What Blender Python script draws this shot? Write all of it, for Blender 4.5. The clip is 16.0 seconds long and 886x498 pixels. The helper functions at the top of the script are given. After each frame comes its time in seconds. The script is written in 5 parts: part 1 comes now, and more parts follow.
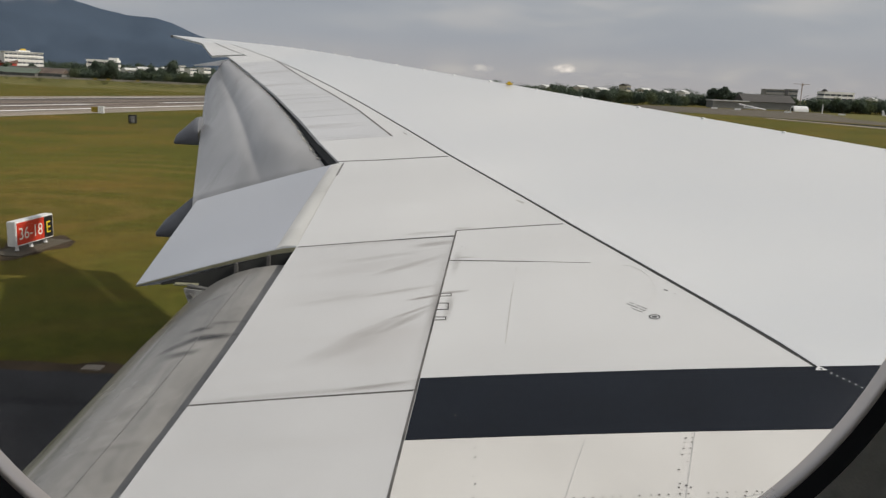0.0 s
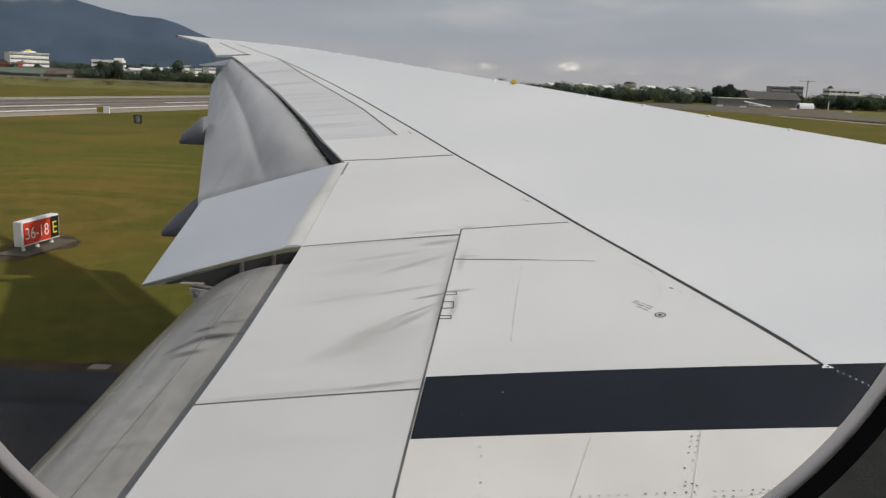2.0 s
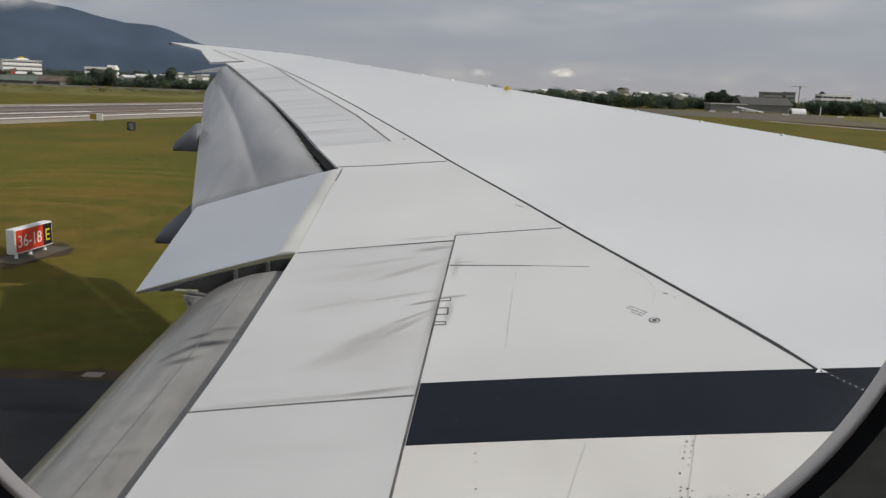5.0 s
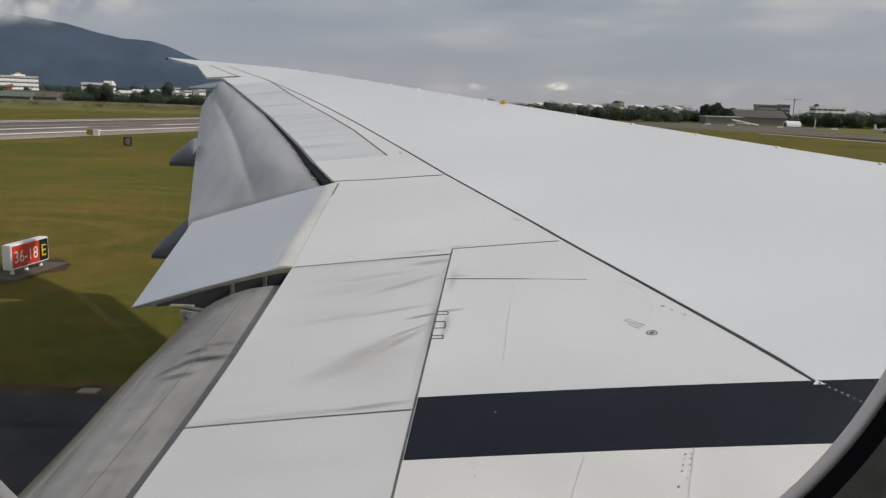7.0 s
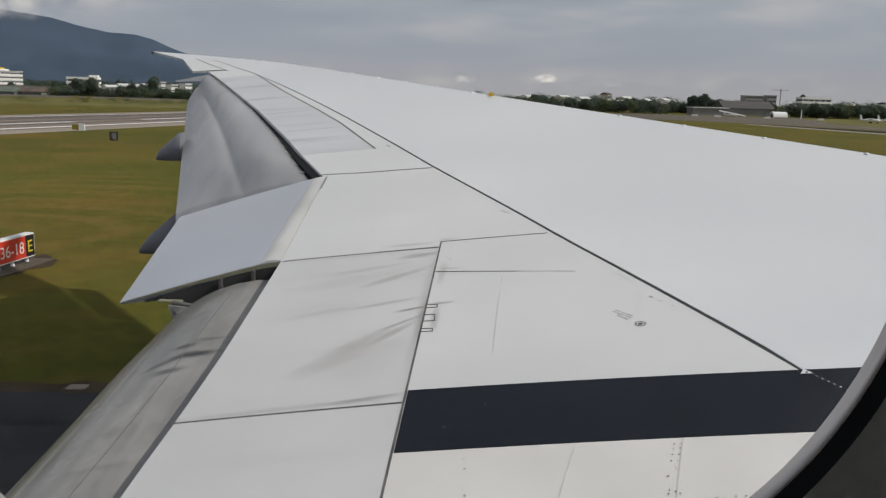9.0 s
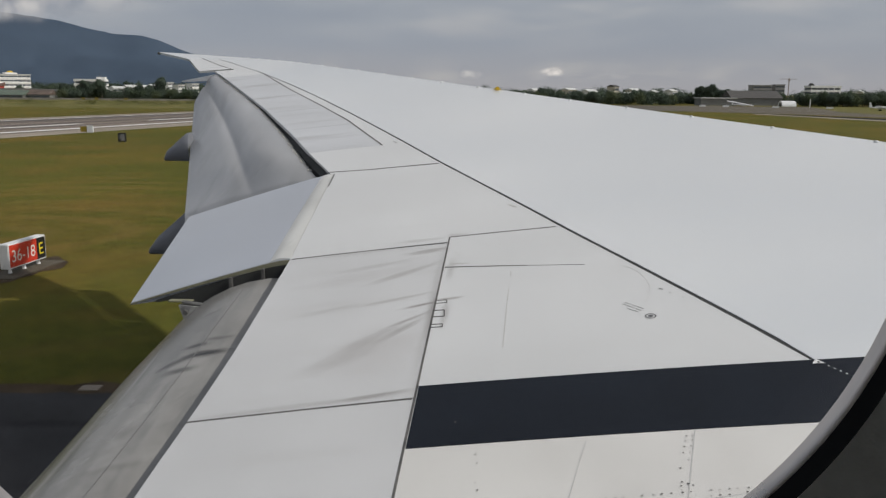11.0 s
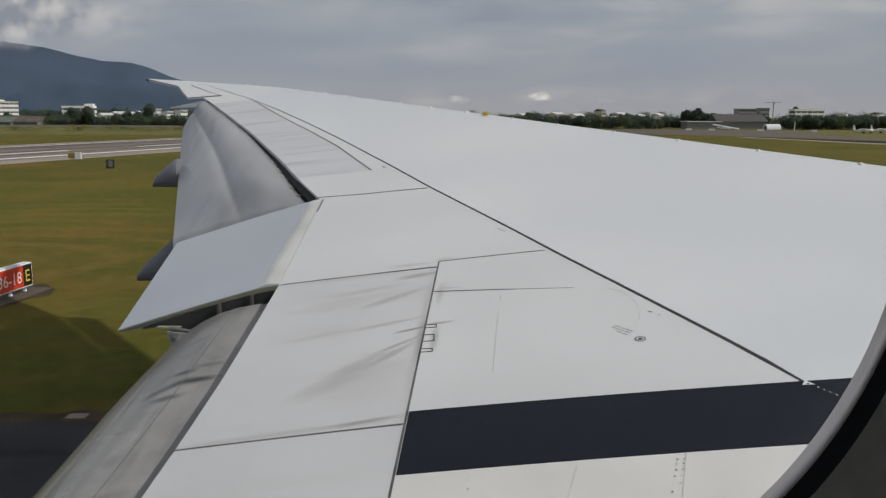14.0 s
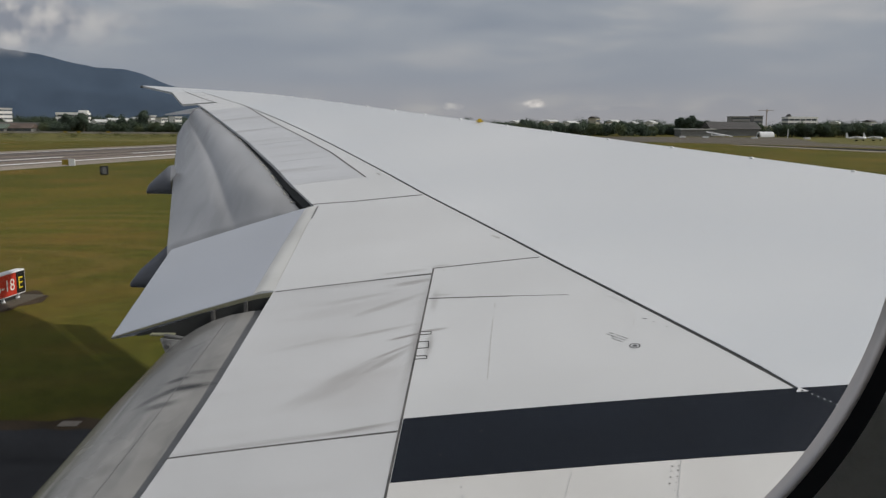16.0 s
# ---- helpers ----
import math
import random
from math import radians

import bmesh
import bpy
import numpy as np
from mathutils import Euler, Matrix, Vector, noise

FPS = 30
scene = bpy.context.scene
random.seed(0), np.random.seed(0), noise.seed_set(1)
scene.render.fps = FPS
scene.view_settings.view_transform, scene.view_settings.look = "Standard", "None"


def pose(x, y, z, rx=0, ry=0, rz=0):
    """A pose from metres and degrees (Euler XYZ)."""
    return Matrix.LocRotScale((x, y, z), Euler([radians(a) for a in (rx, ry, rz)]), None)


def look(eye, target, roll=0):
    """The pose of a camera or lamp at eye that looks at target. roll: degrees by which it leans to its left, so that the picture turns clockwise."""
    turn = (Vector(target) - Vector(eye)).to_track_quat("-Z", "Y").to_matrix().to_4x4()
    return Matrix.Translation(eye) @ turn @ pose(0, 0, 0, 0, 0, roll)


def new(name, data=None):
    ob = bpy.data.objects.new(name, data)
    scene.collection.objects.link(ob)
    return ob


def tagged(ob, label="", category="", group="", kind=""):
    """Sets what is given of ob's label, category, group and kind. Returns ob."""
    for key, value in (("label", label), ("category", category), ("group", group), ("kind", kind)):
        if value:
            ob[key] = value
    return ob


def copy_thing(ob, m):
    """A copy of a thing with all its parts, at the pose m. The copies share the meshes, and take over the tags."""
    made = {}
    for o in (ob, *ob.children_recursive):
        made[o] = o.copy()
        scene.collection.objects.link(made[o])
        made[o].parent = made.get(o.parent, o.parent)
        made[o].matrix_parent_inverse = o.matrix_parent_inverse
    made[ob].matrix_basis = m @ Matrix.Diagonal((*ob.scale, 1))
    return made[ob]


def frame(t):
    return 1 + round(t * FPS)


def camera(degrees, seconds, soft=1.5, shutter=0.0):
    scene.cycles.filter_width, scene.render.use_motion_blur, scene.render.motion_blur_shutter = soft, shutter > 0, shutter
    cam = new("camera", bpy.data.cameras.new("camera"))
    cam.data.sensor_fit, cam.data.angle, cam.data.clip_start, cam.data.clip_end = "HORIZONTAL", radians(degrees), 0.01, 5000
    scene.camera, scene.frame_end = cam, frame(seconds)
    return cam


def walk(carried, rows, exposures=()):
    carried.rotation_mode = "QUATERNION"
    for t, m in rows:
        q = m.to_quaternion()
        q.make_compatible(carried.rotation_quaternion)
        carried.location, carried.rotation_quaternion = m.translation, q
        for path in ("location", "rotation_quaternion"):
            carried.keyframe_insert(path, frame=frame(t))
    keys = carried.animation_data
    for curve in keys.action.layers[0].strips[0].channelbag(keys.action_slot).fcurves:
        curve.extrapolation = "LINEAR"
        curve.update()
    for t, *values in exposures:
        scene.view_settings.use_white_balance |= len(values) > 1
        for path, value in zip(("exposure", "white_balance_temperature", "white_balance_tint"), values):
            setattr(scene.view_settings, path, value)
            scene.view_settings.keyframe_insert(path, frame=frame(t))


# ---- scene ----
cam = camera(56.3, 16.0, soft=1.25)

# The eye sits at a cabin window of a parked airliner: x runs towards the nose, y out along the wing.
def eye_at(dx, pitch, roll, yaw):
    """A pose at the window: degrees up, lean to the left, turn to the left."""
    a, b = radians(yaw), radians(pitch)
    eye = Vector((dx, 0.0, 6.0))
    way = Vector((-math.sin(a) * math.cos(b), math.cos(a) * math.cos(b), math.sin(b)))
    return look(eye, eye + way, roll)


# seconds, stops, kelvin, tint
EXPOSURES = [(0.0, 0.23, 6840, 10), (2.0, 0.21, 6700, 10), (4.2, 0.18, 6630, 10), (6.3, 0.14, 6590, 10), (8.7, 0.13, 6570, 10), (10.8, 0.10, 6540, 10), (13.5, 0.04, 6500, 10), (16.0, -0.05, 6490, 10)]
PATH = [
    (0.0, eye_at(-0.0050, -11.268, 2.524, 1.131)),
    (0.5, eye_at(-0.0049, -11.473, 2.671, 1.045)),
    (1.0, eye_at(-0.0049, -11.455, 2.486, 1.428)),
    (1.5, eye_at(-0.0048, -11.397, 2.401, 1.527)),
    (2.0, eye_at(-0.0047, -11.369, 2.271, 1.487)),
    (2.5, eye_at(-0.0047, -11.311, 2.362, 1.427)),
    (3.0, eye_at(-0.0046, -11.245, 2.401, 1.255)),
    (3.5, eye_at(-0.0046, -11.166, 2.338, 1.153)),
    (4.0, eye_at(-0.0047, -11.145, 2.240, 1.055)),
    (6.5, eye_at(-0.0051, -10.267, 1.979, 1.207)),
    (7.0, eye_at(-0.0052, -9.984, 1.891, 0.911)),
    (7.5, eye_at(-0.0054, -9.710, 1.734, 0.818)),
    (8.0, eye_at(-0.0055, -9.791, 1.736, 0.588)),
    (8.5, eye_at(-0.0048, -10.151, 1.818, 0.170)),
    (11.0, eye_at(-0.0008, -10.777, 0.518, 0.750)),
    (11.5, eye_at(-0.0007, -10.398, 0.487, 0.715)),
    (12.0, eye_at(-0.0005, -10.162, 0.444, 0.478)),
    (12.5, eye_at(-0.0003, -9.800, 0.245, 0.500)),
    (13.0, eye_at(-0.0001, -9.506, 0.299, 0.354)),
    (13.5, eye_at(0.0000, -9.280, 0.206, 0.189)),
    (14.0, eye_at(-0.0002, -9.094, 0.231, 0.010)),
    (14.5, eye_at(-0.0004, -8.772, 0.214, -0.114)),
    (15.0, eye_at(-0.0006, -8.613, 0.310, -0.251)),
    (15.5, eye_at(-0.0008, -8.542, 0.261, -0.375)),
    (16.0, eye_at(-0.0010, -8.611, 0.319, -0.373)),
]
walk(cam, PATH, EXPOSURES)

# ---- world and sun ----
SUN_WAY = Vector((1.05, -0.20, 1.0)).normalized()
world = bpy.data.worlds.new("sky")
scene.world = world
world.use_nodes = True


def link(tree, a, b):
    tree.links.new(a, b)


def build_sky():
    tree = world.node_tree
    tree.nodes.clear()
    N = tree.nodes.new
    out, bg = N("ShaderNodeOutputWorld"), N("ShaderNodeBackground")
    sky = N("ShaderNodeTexSky")
    sky.sky_type, sky.sun_disc = "NISHITA", False
    sky.sun_elevation = math.asin(SUN_WAY.z)
    sky.sun_rotation = math.atan2(SUN_WAY.x, SUN_WAY.y)
    sky.dust_density = 3.0
    coord = N("ShaderNodeTexCoord")
    # clouds lie on a flat layer: the way is divided by its height
    sep = N("ShaderNodeSeparateXYZ")
    link(tree, coord.outputs["Generated"], sep.inputs[0])
    high = N("ShaderNodeMath"); high.operation = "ADD"; high.inputs[1].default_value = 0.10
    link(tree, sep.outputs["Z"], high.inputs[0])
    lim = N("ShaderNodeMath"); lim.operation = "MAXIMUM"; lim.inputs[1].default_value = 0.05
    link(tree, high.outputs[0], lim.inputs[0])
    div = N("ShaderNodeVectorMath"); div.operation = "DIVIDE"
    comb = N("ShaderNodeCombineXYZ")
    for i in range(3):
        link(tree, lim.outputs[0], comb.inputs[i])
    link(tree, coord.outputs["Generated"], div.inputs[0])
    link(tree, comb.outputs[0], div.inputs[1])
    soft = N("ShaderNodeTexNoise"); soft.inputs["Scale"].default_value = 0.85
    soft.inputs["Detail"].default_value = 5; soft.inputs["Roughness"].default_value = 0.5
    soft.inputs["Distortion"].default_value = 0.3
    link(tree, div.outputs[0], soft.inputs["Vector"])
    ramp = N("ShaderNodeValToRGB")
    e = ramp.color_ramp.elements
    e[0].position, e[0].color = 0.32, (0.285, 0.320, 0.380, 1)
    e[1].position, e[1].color = 0.66, (0.590, 0.570, 0.558, 1)
    mid = ramp.color_ramp.elements.new(0.50); mid.color = (0.385, 0.410, 0.450, 1)
    link(tree, soft.outputs["Fac"], ramp.inputs["Fac"])
    # near the horizon the layer closes to an even blue grey
    low = N("ShaderNodeMapRange"); low.interpolation_type = "SMOOTHSTEP"
    low.inputs["From Min"].default_value, low.inputs["From Max"].default_value = 0.02, 0.16
    link(tree, sep.outputs["Z"], low.inputs["Value"])
    mix = N("ShaderNodeMix"); mix.data_type = "RGBA"
    haze = N("ShaderNodeValToRGB")
    h = haze.color_ramp.elements
    h[0].position, h[0].color = 0.0, (0.425, 0.420, 0.438, 1)
    h[1].position, h[1].color = 0.16, (0.395, 0.414, 0.455, 1)
    mid = h.new(0.055); mid.color = (0.342, 0.370, 0.424, 1)
    link(tree, sep.outputs["Z"], haze.inputs["Fac"])
    link(tree, haze.outputs["Color"], mix.inputs["A"])
    link(tree, low.outputs[0], mix.inputs["Factor"])
    link(tree, ramp.outputs["Color"], mix.inputs["B"])
    # small heaped clouds along the horizon
    stretch = N("ShaderNodeMapping"); stretch.inputs["Scale"].default_value = (9, 9, 26)
    stretch.inputs["Location"].default_value = (1.7, 0.4, 0.35)
    link(tree, coord.outputs["Generated"], stretch.inputs["Vector"])
    puff = N("ShaderNodeTexNoise"); puff.inputs["Scale"].default_value = 1.0; puff.inputs["Detail"].default_value = 5
    link(tree, stretch.outputs[0], puff.inputs["Vector"])
    cut = N("ShaderNodeMapRange"); cut.inputs["From Min"].default_value, cut.inputs["From Max"].default_value = 0.50, 0.66
    link(tree, puff.outputs["Fac"], cut.inputs["Value"])
    band = N("ShaderNodeMapRange"); band.interpolation_type = "SMOOTHSTEP"
    band.inputs["From Min"].default_value, band.inputs["From Max"].default_value = 0.045, 0.015
    link(tree, sep.outputs["Z"], band.inputs["Value"])
    both = N("ShaderNodeMath"); both.operation = "MULTIPLY"
    link(tree, cut.outputs[0], both.inputs[0]); link(tree, band.outputs[0], both.inputs[1])
    heap = N("ShaderNodeMix"); heap.data_type = "RGBA"; heap.inputs["B"].default_value = (0.50, 0.49, 0.49, 1)
    link(tree, both.outputs[0], heap.inputs["Factor"]); link(tree, mix.outputs["Result"], heap.inputs["A"])
    # thin places let the blue through
    dim = N("ShaderNodeVectorMath"); dim.operation = "SCALE"; dim.inputs["Scale"].default_value = 0.07
    link(tree, sky.outputs["Color"], dim.inputs[0])
    cover = N("ShaderNodeMix"); cover.data_type = "RGBA"; cover.inputs["Factor"].default_value = 0.88
    link(tree, dim.outputs[0], cover.inputs["A"]); link(tree, heap.outputs["Result"], cover.inputs["B"])
    # thin cloud glows on the side of the sun
    near = N("ShaderNodeVectorMath"); near.operation = "DOT_PRODUCT"; near.inputs[1].default_value = SUN_WAY
    link(tree, coord.outputs["Generated"], near.inputs[0])
    glow = N("ShaderNodeMapRange"); glow.interpolation_type = "SMOOTHSTEP"
    glow.inputs["From Min"].default_value, glow.inputs["From Max"].default_value = 0.25, 1.0
    glow.inputs["To Min"].default_value, glow.inputs["To Max"].default_value = 0.95, 1.30
    link(tree, near.outputs["Value"], glow.inputs["Value"])
    # the cloud is thicker overhead
    thick = N("ShaderNodeMapRange"); thick.interpolation_type = "SMOOTHSTEP"
    thick.inputs["From Min"].default_value, thick.inputs["From Max"].default_value = 0.30, 0.85
    thick.inputs["To Min"].default_value, thick.inputs["To Max"].default_value = 1.0, 0.70
    link(tree, sep.outputs["Z"], thick.inputs["Value"])
    power = N("ShaderNodeMath"); power.operation = "MULTIPLY"
    link(tree, glow.outputs[0], power.inputs[0]); link(tree, thick.outputs[0], power.inputs[1])
    link(tree, cover.outputs["Result"], bg.inputs["Color"])
    link(tree, power.outputs[0], bg.inputs["Strength"])
    link(tree, bg.outputs[0], out.inputs[0])


build_sky()
sun = new("sun", bpy.data.lights.new("sun", "SUN"))
sun.data.energy, sun.data.angle, sun.data.color = 2.35, radians(1.3), (1.0, 0.955, 0.885)
sun.matrix_world = look(SUN_WAY * 100, (0, 0, 0))

# ---- materials ----
def material(name, base, rough=0.5, metal=0.0, vary=0.12, scale=1.5, fine=40.0, stretch=(1, 1, 1), bump=0.0, bump_scale=30.0,
             tint=None, stains_and_light=(), streak=None, spec=0.5, coat=0.0):
    """A surface in real-world size: base colour, drift at two scales, spots of dirt or painted light (place, size,
    turn, strength, colour), streaks, relief.
    """
    m = bpy.data.materials.new(name)
    m.use_nodes = True
    t = m.node_tree
    N = t.nodes.new
    b = t.nodes["Principled BSDF"]
    b.inputs["Metallic"].default_value = metal
    b.inputs["Specular IOR Level"].default_value = spec
    b.inputs["Coat Weight"].default_value, b.inputs["Coat Roughness"].default_value = coat, 0.10
    co = N("ShaderNodeTexCoord")
    mp = N("ShaderNodeMapping"); mp.inputs["Scale"].default_value = stretch
    link(t, co.outputs["Object"], mp.inputs["Vector"])
    n1 = N("ShaderNodeTexNoise"); n1.inputs["Scale"].default_value = scale; n1.inputs["Detail"].default_value = 5
    n2 = N("ShaderNodeTexNoise"); n2.inputs["Scale"].default_value = fine; n2.inputs["Detail"].default_value = 3
    link(t, mp.outputs[0], n1.inputs["Vector"]); link(t, mp.outputs[0], n2.inputs["Vector"])
    add = N("ShaderNodeMath"); add.operation = "MULTIPLY_ADD"; add.inputs[1].default_value = 0.35
    link(t, n2.outputs["Fac"], add.inputs[0]); link(t, n1.outputs["Fac"], add.inputs[2])
    rng = N("ShaderNodeMapRange"); rng.inputs["From Min"].default_value, rng.inputs["From Max"].default_value = 0.45, 0.90
    link(t, add.outputs[0], rng.inputs["Value"])
    mix = N("ShaderNodeMix"); mix.data_type = "RGBA"
    other = tint or tuple(c * (1 - 2 * vary) for c in base)
    mix.inputs["A"].default_value = (*other, 1)
    mix.inputs["B"].default_value = (*[min(1, c * (1 + vary)) for c in base], 1)
    link(t, rng.outputs[0], mix.inputs["Factor"])
    colour = mix.outputs["Result"]
    if streak:
        (sx, sy, sz), amount, dark, *turned = streak
        sm = N("ShaderNodeMapping"); sm.vector_type = "TEXTURE"
        sm.inputs["Scale"].default_value, sm.inputs["Rotation"].default_value = (1 / sx, 1 / sy, 1 / sz), (0, 0, radians(turned[0] if turned else 0))
        link(t, co.outputs["Object"], sm.inputs["Vector"])
        sn = N("ShaderNodeTexNoise"); sn.inputs["Scale"].default_value = 1.0; sn.inputs["Detail"].default_value = 6
        link(t, sm.outputs[0], sn.inputs["Vector"])
        sr = N("ShaderNodeMapRange"); sr.inputs["From Min"].default_value, sr.inputs["From Max"].default_value = 0.52, 0.75
        sr.inputs["To Max"].default_value = amount
        link(t, sn.outputs["Fac"], sr.inputs["Value"])
        smix = N("ShaderNodeMix"); smix.data_type = "RGBA"; smix.inputs["B"].default_value = (*dark, 1)
        link(t, sr.outputs[0], smix.inputs["Factor"]); link(t, colour, smix.inputs["A"])
        colour = smix.outputs["Result"]
    for place, size, turn, strength, dark in stains_and_light:
        sm = N("ShaderNodeMapping"); sm.vector_type = "TEXTURE"
        sm.inputs["Location"].default_value, sm.inputs["Scale"].default_value = place, size
        sm.inputs["Rotation"].default_value = (0, 0, radians(turn))
        link(t, co.outputs["Object"], sm.inputs["Vector"])
        wn = N("ShaderNodeTexNoise"); wn.inputs["Scale"].default_value = 2.2; wn.inputs["Detail"].default_value = 4
        link(t, sm.outputs[0], wn.inputs["Vector"])
        off = N("ShaderNodeVectorMath"); off.operation = "MULTIPLY_ADD"
        off.inputs[1].default_value, off.inputs[2].default_value = (0.7, 0.7, 0.7), (-0.35, -0.35, -0.35)
        link(t, wn.outputs["Color"], off.inputs[0])
        sum_ = N("ShaderNodeVectorMath"); link(t, sm.outputs[0], sum_.inputs[0]); link(t, off.outputs[0], sum_.inputs[1])
        ln = N("ShaderNodeVectorMath"); ln.operation = "LENGTH"; link(t, sum_.outputs[0], ln.inputs[0])
        sr = N("ShaderNodeMapRange"); sr.interpolation_type = "SMOOTHSTEP"
        sr.inputs["From Min"].default_value, sr.inputs["From Max"].default_value = 1.0, 0.1
        sr.inputs["To Max"].default_value = strength
        link(t, ln.outputs["Value"], sr.inputs["Value"])
        smix = N("ShaderNodeMix"); smix.data_type = "RGBA"; smix.inputs["B"].default_value = (*dark, 1)
        link(t, sr.outputs[0], smix.inputs["Factor"]); link(t, colour, smix.inputs["A"])
        colour = smix.outputs["Result"]
    link(t, colour, b.inputs["Base Color"])
    rr = N("ShaderNodeMapRange")
    rr.inputs["To Min"].default_value, rr.inputs["To Max"].default_value = rough * 0.85, min(1, rough * 1.15)
    link(t, n1.outputs["Fac"], rr.inputs["Value"]); link(t, rr.outputs[0], b.inputs["Roughness"])
    if bump:
        bn = N("ShaderNodeTexNoise"); bn.inputs["Scale"].default_value = bump_scale; bn.inputs["Detail"].default_value = 4
        link(t, mp.outputs[0], bn.inputs["Vector"])
        bp = N("ShaderNodeBump"); bp.inputs["Strength"].default_value = bump; bp.inputs["Distance"].default_value = 0.02
        link(t, bn.outputs["Fac"], bp.inputs["Height"]); link(t, bp.outputs[0], b.inputs["Normal"])
    return m


DIRT = (0.16, 0.14, 0.125)
# broad tone drift stands in for cloud reflections on the skin
M_SKIN = material("wing paint", (0.735, 0.75, 0.76), 0.33, vary=0.03, tint=(0.665, 0.69, 0.715), scale=0.35, fine=7, streak=((0.5, 3.0, 1), 0.06, (0.45, 0.44, 0.42)), coat=0.35)
M_PANEL = material("panel paint", (0.695, 0.70, 0.70), 0.38, vary=0.04, scale=0.8, fine=12, streak=((0.7, 5.0, 1), 0.10, (0.42, 0.41, 0.39)),
                   stains_and_light=(((-0.02, 6.12, 4.4), (0.16, 0.035, 3), 2, 0.55, DIRT), ((-0.06, 5.86, 4.4), (0.05, 0.30, 3), -4, 0.40, DIRT), ((-0.02, 6.72, 4.5), (0.05, 0.35, 3), -4, 0.30, DIRT), ((0.06, 6.80, 4.5), (0.14, 0.03, 3), -8, 0.35, DIRT),
                           ((-0.3, 7.46, 4.6), (0.35, 0.06, 3), 0, 0.28, DIRT), ((0.02, 7.52, 4.6), (0.14, 0.05, 3), 0, 0.35, DIRT), ((0.10, 10.2, 5.2), (0.30, 0.10, 3), 0, 0.2, DIRT)))
M_SPOIL = material("spoiler paint", (0.640, 0.642, 0.645), 0.38, vary=0.04, scale=0.8, fine=12, streak=((0.8, 5.0, 1), 0.16, (0.40, 0.38, 0.36)),
                   stains_and_light=(((-0.52, 5.40, 4.3), (0.55, 0.42, 3), 32, 0.20, (0.36, 0.32, 0.30)), ((-0.75, 6.75, 4.5), (0.75, 0.16, 3), 12, 0.20, (0.34, 0.32, 0.31)), ((-0.24, 6.06, 4.4), (0.20, 0.030, 3), 14, 0.75, DIRT), ((-0.35, 5.70, 4.3), (0.36, 0.05, 3), 45, 0.38, DIRT), ((-0.31, 5.84, 4.3), (0.28, 0.03, 3), 33, 0.49, DIRT),
                           ((-0.57, 5.60, 4.3), (0.40, 0.10, 3), 38, 0.28, DIRT), ((-0.14, 5.90, 4.4), (0.07, 0.50, 3), -4, 0.49, DIRT), ((-0.75, 5.35, 4.3), (0.45, 0.14, 3), 30, 0.23, DIRT), ((-0.40, 6.72, 4.5), (0.50, 0.07, 3), 29, 0.35, DIRT),
                           ((-0.21, 7.17, 4.6), (0.30, 0.07, 3), 8, 0.49, DIRT), ((-0.65, 6.95, 4.5), (0.50, 0.07, 3), 10, 0.23, DIRT), ((-0.46, 4.82, 4.1), (0.36, 0.035, 3), 5, 0.49, DIRT),
                           ((-0.45, 6.21, 4.4), (0.42, 0.04, 3), 11, 0.32, DIRT), ((-0.15, 6.1, 4.4), (0.07, 1.7, 3), -4, 0.24, DIRT), ((-0.95, 4.80, 4.2), (1.1, 0.045, 3), 0, 0.26, DIRT), ((-0.85, 7.30, 4.5), (1.0, 0.05, 3), 0, 0.18, DIRT), ((-0.95, 6.15, 4.4), (0.40, 0.06, 3), 12, 0.17, DIRT)))
M_OUTSPOIL = material("outer spoiler paint", (0.61, 0.62, 0.64), 0.38, vary=0.05, scale=0.6, fine=10, streak=((0.35, 3.2, 1), 0.55, (0.33, 0.32, 0.32)))
# same paint as the wing, darkened here to stand in for its shade
M_FLAPERON = material("shade-toned flaperon", (0.455, 0.485, 0.545), 0.33, vary=0.05, scale=0.7, fine=10, streak=((0.8, 4.0, 1), 0.10, (0.40, 0.40, 0.41)), coat=0.4)
